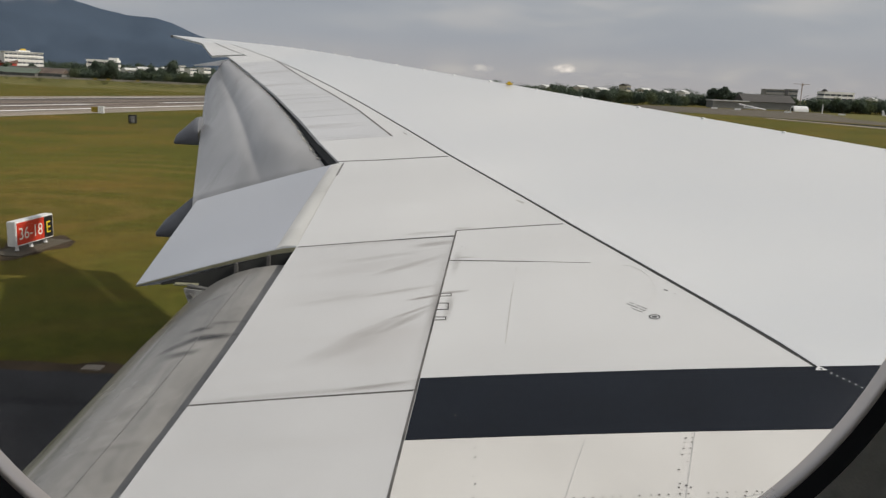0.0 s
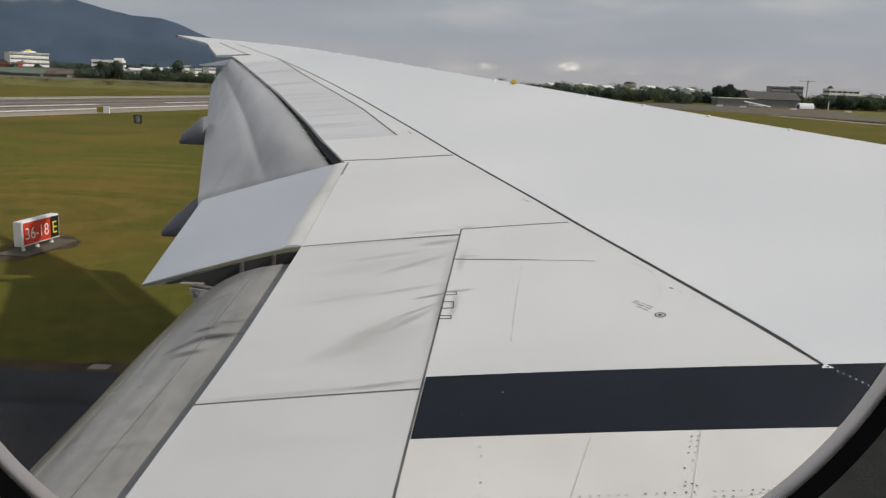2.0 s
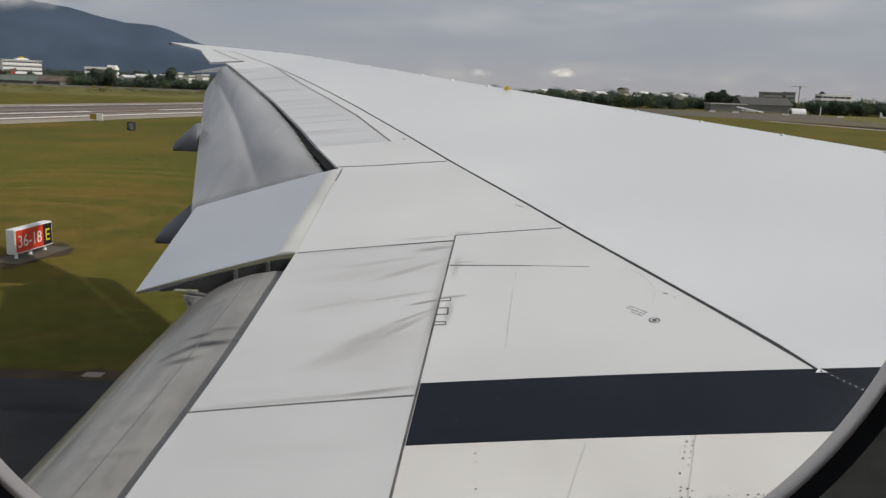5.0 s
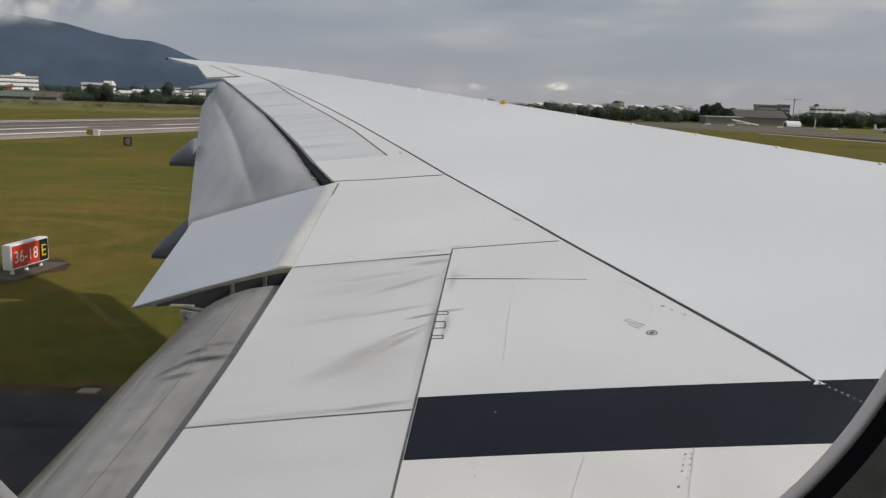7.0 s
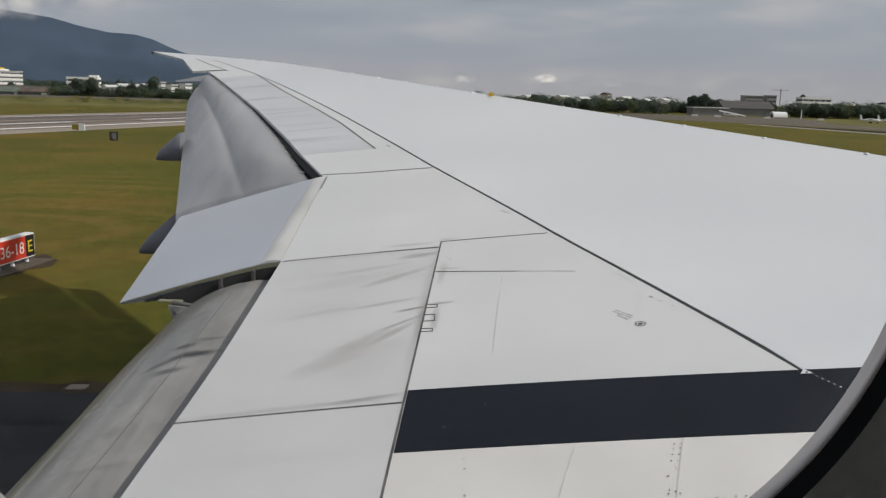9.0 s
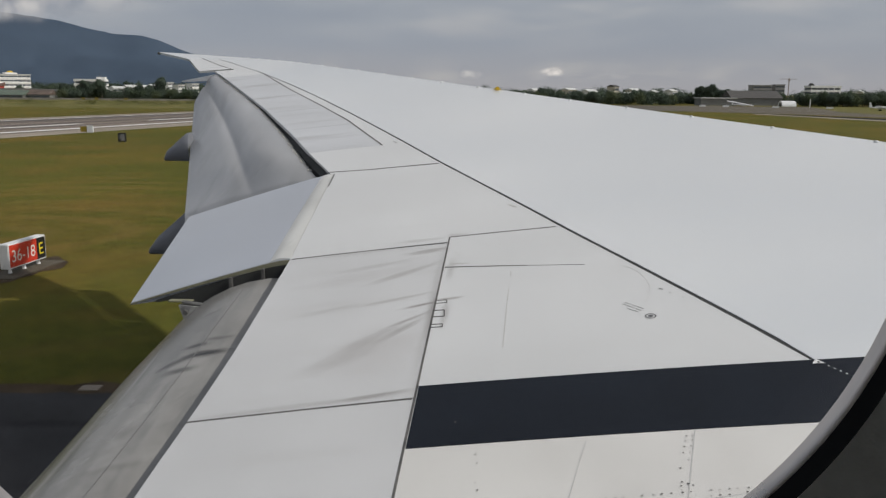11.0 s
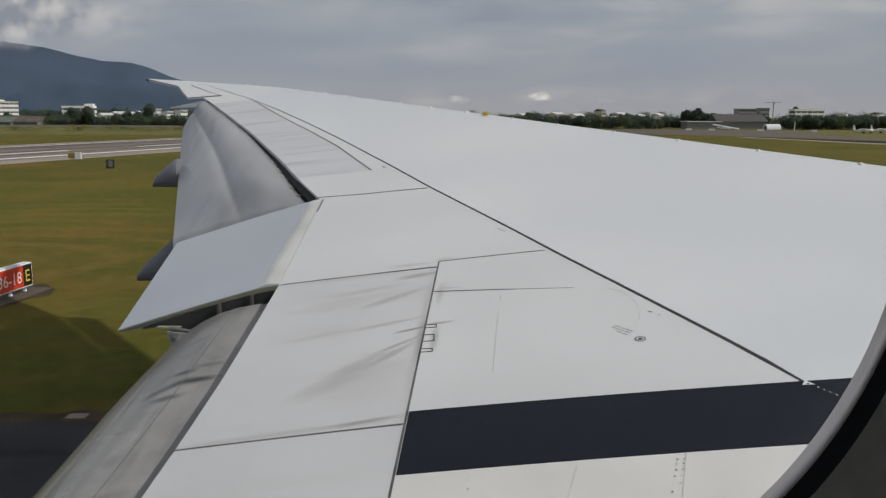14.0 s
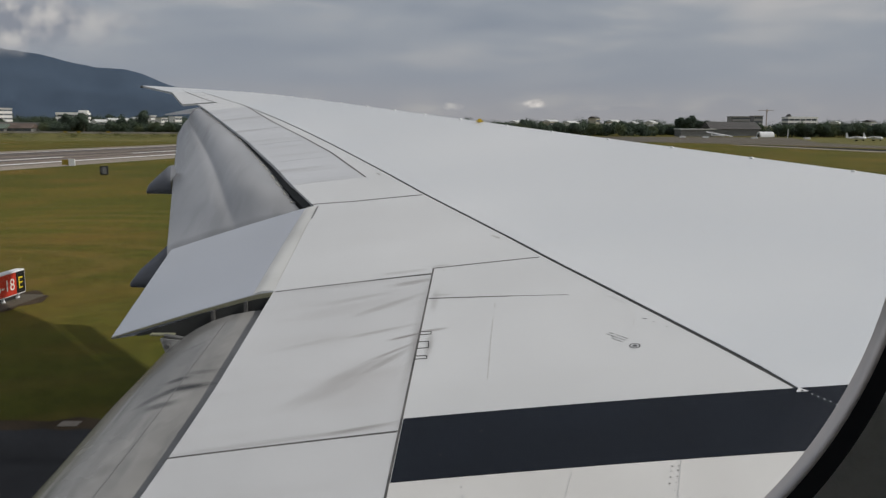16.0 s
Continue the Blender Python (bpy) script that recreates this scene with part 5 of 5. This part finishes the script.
# ---- town and airfield buildings ----
M_WALLS = [material("white render", (0.84, 0.83, 0.80), 0.8, vary=0.05, scale=0.3, fine=3), material("cream render", (0.55, 0.50, 0.40), 0.8, vary=0.06, scale=0.3, fine=3),
           material("grey sheet wall", (0.22, 0.22, 0.215), 0.7, vary=0.1, scale=0.3, fine=3), material("red wall", (0.48, 0.06, 0.04), 0.7, vary=0.08, scale=0.3, fine=3)]
M_ROOFS = [material("grey roof sheet", (0.085, 0.080, 0.075), 0.7, vary=0.1, scale=0.3, fine=3), material("red brown roof", (0.17, 0.10, 0.08), 0.8, vary=0.15, scale=0.4, fine=3),
           material("pale roof", (0.62, 0.62, 0.60), 0.6, vary=0.05, scale=0.3, fine=3), material("dull green roof", (0.13, 0.165, 0.13), 0.7, vary=0.1, scale=0.3, fine=3)]
M_PANE = material("dark window glass", (0.10, 0.115, 0.13), 0.2, vary=0.2, scale=2, fine=9)


def block(name, label, at, w, d, h, storeys, bays, wall, roof_mat, roof="flat", category="building", group="", turn=0):
    """A building with its storeys, window panes and roof; its front faces the airfield."""
    t = thing(name, label, category, (at[0], at[1], 0), group)
    t.rotation_euler = (0, 0, radians(turn))
    box_part("wall", (-w / 2, 0, -0.3), (w / 2, d, h), wall, t)
    if roof == "flat":
        box_part("roof", (-w / 2 - 0.5, -0.5, h), (w / 2 + 0.5, d + 0.5, h + 0.5), roof_mat, t, "", 0.05)
    else:
        rise = 0.22 * d if roof == "gable" else 0.45 * d
        mesh_part("roof", [(-w / 2 - 0.5, -0.6, h), (w / 2 + 0.5, -0.6, h), (w / 2 + 0.5, d + 0.6, h), (-w / 2 - 0.5, d + 0.6, h), (-w / 2 - 0.5, d / 2, h + rise), (w / 2 + 0.5, d / 2, h + rise)],
                  [(0, 1, 5, 4), (2, 3, 4, 5), (1, 2, 5), (3, 0, 4), (3, 2, 1, 0)], roof_mat, t)
    if storeys:
        sh, bw = h / storeys, w / bays
        first = None
        for s in range(storeys):
            box_part("ledge", (-w / 2 - 0.25, -0.35, s * sh + 0.05), (w / 2 + 0.25, 0.0, s * sh + 0.35), wall, t)
            for b in range(bays):
                x0, z0 = -w / 2 + bw * (b + 0.06), s * sh + 0.42 * sh
                if first is None:
                    first = box_part("window", (0, -0.06, 0), (bw * 0.88, 0.05, sh * 0.36), M_PANE, t)
                    first.location = (x0, 0, z0)
                else:
                    o = first.copy()
                    scene.collection.objects.link(o)
                    o.location = (x0, 0, z0)
    return t


def tiered(name, label, at, w, d, h, storeys, turn=0):
    """A white building of deep slabs with dark glazed strips set back between them."""
    t = thing(name, label, "building", (at[0], at[1], 0))
    t.rotation_euler = (0, 0, radians(turn))
    sh = h / storeys
    for k in range(storeys):
        box_part("window_strip", (-w / 2 + 0.5, 0.7, k * sh), (w / 2 - 0.5, d - 0.7, (k + 1) * sh - 0.55 * sh), M_PANE, t, "dark glazed strip")
        box_part("floor_slab", (-w / 2, 0, (k + 1) * sh - 0.55 * sh), (w / 2, d, (k + 1) * sh), M_WALLS[0], t, "white slab edge", 0.05)
        for c in range(6):
            x = -w / 2 + 0.9 + (w - 1.8) * c / 5
            box_part("column", (x - 0.2, 0.2, k * sh), (x + 0.2, 0.68, (k + 1) * sh - 0.55 * sh), M_WALLS[0], t)
    return t


def side_x(u, y):
    """Where a line of sight u to the side meets the depth y."""
    return (u - 784) / 1466 * y * 1.0127


b = block("apartment_building", "white five-storey building with a yellow rooftop tank", (side_x(17, 600), 600), 27, 10, 15, 5, 9, M_WALLS[0], M_ROOFS[2], turn=50)
tube_part("water_tank", (1, 4, 16.6), (1, 4, 17.7), 2.3, 1.5, M_YELLOW, b, "low yellow rooftop dome", 16)
box_part("penthouse", (-3, 1.5, 15.5), (5, 6.5, 16.6), M_WALLS[0], b)
block("low_building", "red walled hall beside the town", (side_x(-36, 590), 590), 26, 14, 7, 1, 5, M_WALLS[3], M_ROOFS[1], "gable")
o = tiered("office_building", "long white two-tier building with deep flat roofs above the trees", (side_x(152, 610), 610), 22, 9, 12.6, 4, turn=6)
tube_part("mast", (6.5, 4, 12.6), (6.5, 4, 17.0), 0.16, 0.10, M_STEEL, o, "thin roof mast")
box_part("roof_house", (4.5, 2, 12.6), (10.5, 7, 14.2), M_WALLS[0], o)
for u, dist, w, h, floors in ((293, 650, 4.5, 10.6, 4), (312, 630, 5.5, 8.8, 3), (336, 645, 6.0, 9.8, 3)):
    block("apartment_building", "small white block on the edge of town", (side_x(u, dist), dist), w, 8, h, floors, 3, M_WALLS[0], M_ROOFS[2], turn=50)
for u, dist, w, h, r in ((170, 560, 15, 7.5, "gable"), (205, 575, 12, 7.5, "gable"), (228, 585, 12, 8.6, "gable"), (250, 600, 10, 8.5, "gable"), (268, 575, 9, 9, "gable"), 
                         (1085, 560, 16, 6.5, "gable"), (1095, 600, 18, 9.4, "gable"), (1130, 590, 14, 8.2, "gable"), (1020, 600, 14, 8.4, "gable"), (985, 640, 16, 9.5, "gable"),
                         (1160, 620, 12, 9, "gable"), (1060, 650, 8, 12.2, "gable"), (925, 640, 14, 8.8, "gable"), (1480, 640, 18, 9.8, "gable"), (1540, 640, 24, 10.5, "gable")):
    block("house", "small white house with a pitched roof among trees", (side_x(u, dist), dist), w * 0.7, 7, h - 1.5, 2, 3, rng.choice((M_WALLS[0], M_WALLS[0], M_WALLS[1])), rng.choice((M_ROOFS[2], M_ROOFS[2], M_ROOFS[2], M_ROOFS[0])), r, "house", "town houses", turn=rng.uniform(35, 60))
# bare concrete, its colour paled to paint in distance haze
M_CONCRETE = material("haze-paled concrete", (0.36, 0.355, 0.35), 0.85, vary=0.12, scale=0.3, fine=3)
M_RUST = material("rusted roof sheet", (0.14, 0.105, 0.085), 0.85, vary=0.3, scale=0.3, fine=2)
for u, dist, w, h, roof_mat in ((-60, 440, 26, 4.2, M_RUST), (-22, 432, 16, 4.6, M_ROOFS[3]), (8, 424, 15, 4.4, M_ROOFS[3]), (42, 428, 22, 4.6, M_RUST), (66, 446, 14, 5.0, M_ROOFS[0]), (20, 452, 20, 5.2, M_ROOFS[0])):
    block("shed", "low shed with a weathered sheet roof by the fence", (side_x(u, dist), dist), w, 11, h - 2.0, 1, 5, M_WALLS[2], roof_mat, "gable", "shed", "low sheds by the fence", turn=rng.uniform(-8, 14))
block("hangar", "low grey shed with a pale roof edge", (side_x(1235, 436), 436), 18, 12, 3.6, 0, 0, M_WALLS[2], M_ROOFS[2])
block("hangar", "large dark grey hangar with a pitched roof", (side_x(1300, 458), 458), 27, 18, 3.9, 0, 0, M_WALLS[2], M_ROOFS[0], "gable")
block("office_building", "grey unfinished multi-storey building", (side_x(1308, 700), 700), 15, 12, 13.0, 4, 6, M_CONCRETE, M_CONCRETE)
block("office_building", "narrow grey unfinished tower beside the building site", (side_x(1338, 700), 700), 7.5, 9, 13.6, 4, 3, M_CONCRETE, M_CONCRETE)
o = tiered("office_building", "white banded four-storey building with dark window strips", (side_x(1416, 700), 700), 26, 12, 13.4, 4, turn=4)
mesh_part("gable", [(-13.0, 0, 13.4), (-10.2, 0, 13.4), (-11.6, 0, 15.4), (-13.0, 5, 13.4), (-10.2, 5, 13.4), (-11.6, 5, 15.4)], [(0, 1, 2), (5, 4, 3), (0, 2, 5, 3), (1, 4, 5, 2), (0, 3, 4, 1)], M_ROOFS[0], o, "small grey gable")
M_CRANE = material("faded orange crane paint", (0.46, 0.39, 0.36), 0.6, vary=0.1, scale=1, fine=8)
# construction crane
crane = thing("tower_crane", "slender faded orange tower crane over the building site", "crane", (side_x(1352, 700), 700, 0))
box_part("mast", (-0.32, -0.32, 0), (0.32, 0.32, 19.5), M_CRANE, crane)
box_part("jib", (-7.5, -0.25, 18.3), (6.0, 0.25, 18.7), M_CRANE, crane)
box_part("cab", (-0.6, -1.0, 17.2), (0.6, 0.4, 18.3), M_CRANE, crane)
# white storage tank lying beside the hangar
tank = thing("storage_tank", "white half-round fabric shelter beside the hangar", "shelter", (side_x(1356, 430), 430, 0))
verts, faces = [], []
for i in range(2):
    for j in range(13):
        a = math.pi * j / 12
        verts.append(((-3.6, 3.6)[i], 3.0 + 3.0 * math.cos(a), 2.8 * math.sin(a)))
for j in range(12):
    faces.append((j, j + 1, 13 + j + 1, 13 + j))
faces += [tuple(range(13)), tuple(reversed(range(13, 26)))]
mesh_part("shell", verts, faces, M_WHITE, tank, "", True)
# flat dark panel paints the shade inside an open end
mesh_part("end_panel", [(-3.62, 3.0 + 1.9 * math.cos(math.pi * j / 8), 1.9 * math.sin(math.pi * j / 8)) for j in range(9)], [tuple(range(9))], M_ROOFS[0], tank, "dark open end")


def light_plane(at, turn, lean=0.0, label="small white propeller aircraft parked on the apron"):
    t = thing("light_aircraft", label, "aircraft", (at[0], at[1], 0), "parked aircraft")
    t.rotation_euler = (0, radians(lean), radians(turn))
    tube_part("fuselage", (-3.6, 0, 1.3), (2.6, 0, 1.2), 0.18, 0.62, M_WHITE, t)
    tube_part("nose", (2.6, 0, 1.2), (3.6, 0, 1.15), 0.62, 0.2, M_WHITE, t)
    box_part("wing", (-0.5, -5.2, 1.75), (0.9, 5.2, 1.90), M_WHITE, t, "", 0.05)
    mesh_part("tail_fin", [(-3.9, -0.05, 1.3), (-2.8, -0.05, 1.3), (-3.5, -0.05, 3.3), (-4.1, -0.05, 3.3), (-3.9, 0.05, 1.3), (-2.8, 0.05, 1.3), (-3.5, 0.05, 3.3), (-4.1, 0.05, 3.3)],
              [(0, 1, 2, 3), (7, 6, 5, 4), (0, 4, 5, 1), (1, 5, 6, 2), (2, 6, 7, 3), (3, 7, 4, 0)], M_WHITE, t)
    box_part("tailplane", (-4.0, -1.7, 1.4), (-3.1, 1.7, 1.5), M_WHITE, t, "", 0.03)
    for x, y in ((0, -1.1), (0, 1.1), (2.6, 0)):
        tube_part("wheel", (x, y - 0.1, 0.3), (x, y + 0.1, 0.3), 0.3, 0.3, M_RUBBER, t)
        tube_part("strut", (x, y, 0.3), (x, y * 0.4, 1.0), 0.06, 0.06, M_STEEL, t)
    return t


light_plane((side_x(1511, 330), 330), -12)
light_plane((side_x(1541, 336), 336), -14)
glider = thing("glider", "white glider resting on one wing tip by the sheds", "glider", (side_x(1272, 415), 415, 0), "parked aircraft")
tube_part("fuselage", (2.5, 0, 0.75), (-4.0, 0, 1.0), 0.52, 0.18, M_WHITE, glider)
mesh_part("wing", [(-6.5, -0.3, 2.3), (-6.5, 0.4, 2.5), (6.5, 0.5, 0.35), (6.5, -0.5, 0.15), (-6.5, -0.3, 2.75), (-6.5, 0.4, 2.95), (6.5, 0.5, 0.75), (6.5, -0.5, 0.5)],
          [(0, 1, 2, 3), (7, 6, 5, 4), (0, 4, 5, 1), (1, 5, 6, 2), (2, 6, 7, 3), (3, 7, 4, 0)], M_WHITE, glider)
box_part("tail_fin", (-4.1, -0.05, 0.9), (-3.4, 0.05, 2.0), M_WHITE, glider)
tube_part("wheel", (0.4, -0.08, 0.22), (0.4, 0.08, 0.22), 0.22, 0.22, M_RUBBER, glider)

# ---- airfield boards, posts and fence ----
M_SIGNRED = material("red sign face", (0.62, 0.045, 0.02), 0.45, vary=0.06, scale=3, fine=20)
M_MUSTARD = material("dull mustard enamel", (0.30, 0.215, 0.02), 0.5, vary=0.12, scale=3, fine=20)
M_SIGNBLACK = material("black sign face", (0.012, 0.012, 0.012), 0.45, vary=0.1, scale=3, fine=20)
M_LETTER = material("white sign letter", (0.80, 0.78, 0.72), 0.5, vary=0.04, scale=8, fine=40)
M_LETTERY = material("yellow sign letter", (0.78, 0.62, 0.03), 0.5, vary=0.04, scale=8, fine=40)


def letters(name, text, mat, parent, place, size, turn):
    cu = bpy.data.curves.new(name, "FONT")
    cu.body, cu.size, cu.extrude = text, size, 0.003
    tmp = bpy.data.objects.new(name, cu)
    scene.collection.objects.link(tmp)
    me = bpy.data.meshes.new_from_object(tmp.evaluated_get(bpy.context.evaluated_depsgraph_get()))
    bpy.data.objects.remove(tmp)
    me.materials.clear()
    me.materials.append(mat)
    ob = new(name, me)
    ob.parent = parent
    ob.matrix_local = pose(*place, 90, 0, turn)
    return ob


# holding sign: its face looks towards the nose of the aircraft
sign = thing("holding_sign", "red and black runway holding sign on a concrete pad", "sign", (-14.52, 26.0, 0))
sign.rotation_euler = (0, 0, radians(-6))
soil = [(0.95 * (1 + 0.16 * math.sin(5 * a) + 0.10 * math.sin(11 * a)) * math.cos(a), 1.0 + 2.1 * (1 + 0.12 * math.sin(4 * a)) * math.sin(a)) for a in [2 * math.pi * k / 40 for k in range(40)]]
mesh_part("soil", [(x, y, 0.008) for x, y in soil], [tuple(range(40))], M_VERGE, sign, "bare dark soil round the pad")
box_part("pad", (-0.50, -0.55, -0.02), (0.60, 2.45, 0.035), M_APRON, sign, "stained concrete pad", 0.012)
box_part("case", (-0.16, 0.0, 0.20), (0.16, 2.05, 1.02), M_WHITE, sign, "white sheet metal case", 0.02)
box_part("face", (0.161, 0.06, 0.25), (0.170, 1.52, 0.97), M_SIGNRED, sign, "red enamel face")
box_part("face", (0.161, 1.53, 0.25), (0.170, 2.00, 0.97), M_SIGNBLACK, sign, "black enamel face")
letters("lettering", "36-18", M_LETTER, sign, (0.174, 0.13, 0.41), 0.56, 90)
letters("lettering", "E", M_LETTERY, sign, (0.174, 1.60, 0.40), 0.58, 90)
for y in (0.25, 1.0, 1.8):
    tube_part("leg", (0, y, 0.03), (0, y, 0.22), 0.075, 0.03, M_WHITE, sign, "white tapered foot")
# two boards further out in the grass
board = thing("guidance_sign", "small yellow and white guidance board in the grass", "sign", (-49.7, 112.3, 0))
box_part("case", (-0.02, -0.15, 0.10), (0.78, 0.15, 1.00), M_WHITE, board, "white end case", 0.02)
box_part("face", (-0.92, -0.12, 0.22), (-0.03, 0.10, 0.92), M_MUSTARD, board, "dull mustard face", 0.01)
box_part("cap", (-0.02, -0.16, 1.00), (0.78, 0.16, 1.03), M_WHITE, board, "", 0.01)
for x in (-0.5, 0.3):
    tube_part("leg", (x, 0, 0), (x, 0, 0.14), 0.04, 0.04, M_STEEL, board)
marker = thing("distance_marker", "dark square marker box with a grey face in the grass", "sign", (-37.7, 94.0, 0))
box_part("board", (-0.42, -0.25, 0.1), (0.40, 0.20, 1.05), M_SIGNBLACK, marker, "black box", 0.02)
box_part("face", (-0.10, -0.262, 0.2), (0.36, -0.252, 0.95), M_WALLS[2], marker, "grey panel")
for z in (0.42, 0.60, 0.78):
    box_part("bar", (-0.34, -0.262, z - 0.03), (-0.16, -0.252, z + 0.05), M_WALLS[2], marker, "illegible grey mark")
for x in (-0.25, 0.25):
    tube_part("leg", (x, 0, 0), (x, 0, 0.12), 0.04, 0.04, M_STEEL, marker)
# yellow marker boards before the boundary wall
for u in (140, 163, 214):
    m = thing("marker_board", "small yellow marker board on the rough bank", "sign", (side_x(u, 345), 345, 1.0), "yellow marker boards")
    box_part("board", (-0.7, -0.1, 0.3), (0.7, 0.1, 1.2), M_MUSTARD, m, "", 0.03)
    for x in (-0.5, 0.5):
        tube_part("leg", (x, 0, -0.3), (x, 0, 0.32), 0.05, 0.05, M_STEEL, m)
# boundary wall of pale panels and posts
M_BOUND = material("pale boundary panels", (0.40, 0.37, 0.32), 0.85, vary=0.12, scale=0.2, fine=2)
bound = thing("boundary_fence", "long pale grey panel fence at the airfield edge", "fence", (0, 400, 0))
first_post = first_panel = None
for k in range(90):
    x = -420 + 3.8 * k
    if first_post is None:
        first_post = box_part("post", (-0.12, -0.12, -0.1), (0.12, 0.12, 1.5), M_BOUND, bound)
        first_panel = box_part("panel", (0.14, -0.04, 0.1), (3.66, 0.04, 1.25), M_BOUND, bound)
        post, pan = first_post, first_panel
    else:
        post, pan = first_post.copy(), first_panel.copy()
        scene.collection.objects.link(post)
        scene.collection.objects.link(pan)
    post.location, pan.location = (x, 0, 0), (x, 0, 0)
# white pole and low equipment boxes on the apron
pole = thing("wind_pole", "slim white pole standing on the apron", "pole", (side_x(1391, 400), 400, 0))
tube_part("mast", (0, 0, 0), (0, 0, 4.2), 0.22, 0.18, M_WHITE, pole)
for u, dist in ((1333, 380), (1425, 370), (1248, 392), (1208, 400)):
    t = thing("equipment_box", "low white equipment box on the apron", "box", (side_x(u, dist), dist, 0), "apron boxes")
    box_part("body", (-1.4, -0.5, 0), (1.4, 0.5, 0.7), M_WHITE, t, "", 0.08)
    box_part("lid", (-1.45, -0.55, 0.7), (1.45, 0.55, 0.8), M_WHITE, t, "", 0.03)
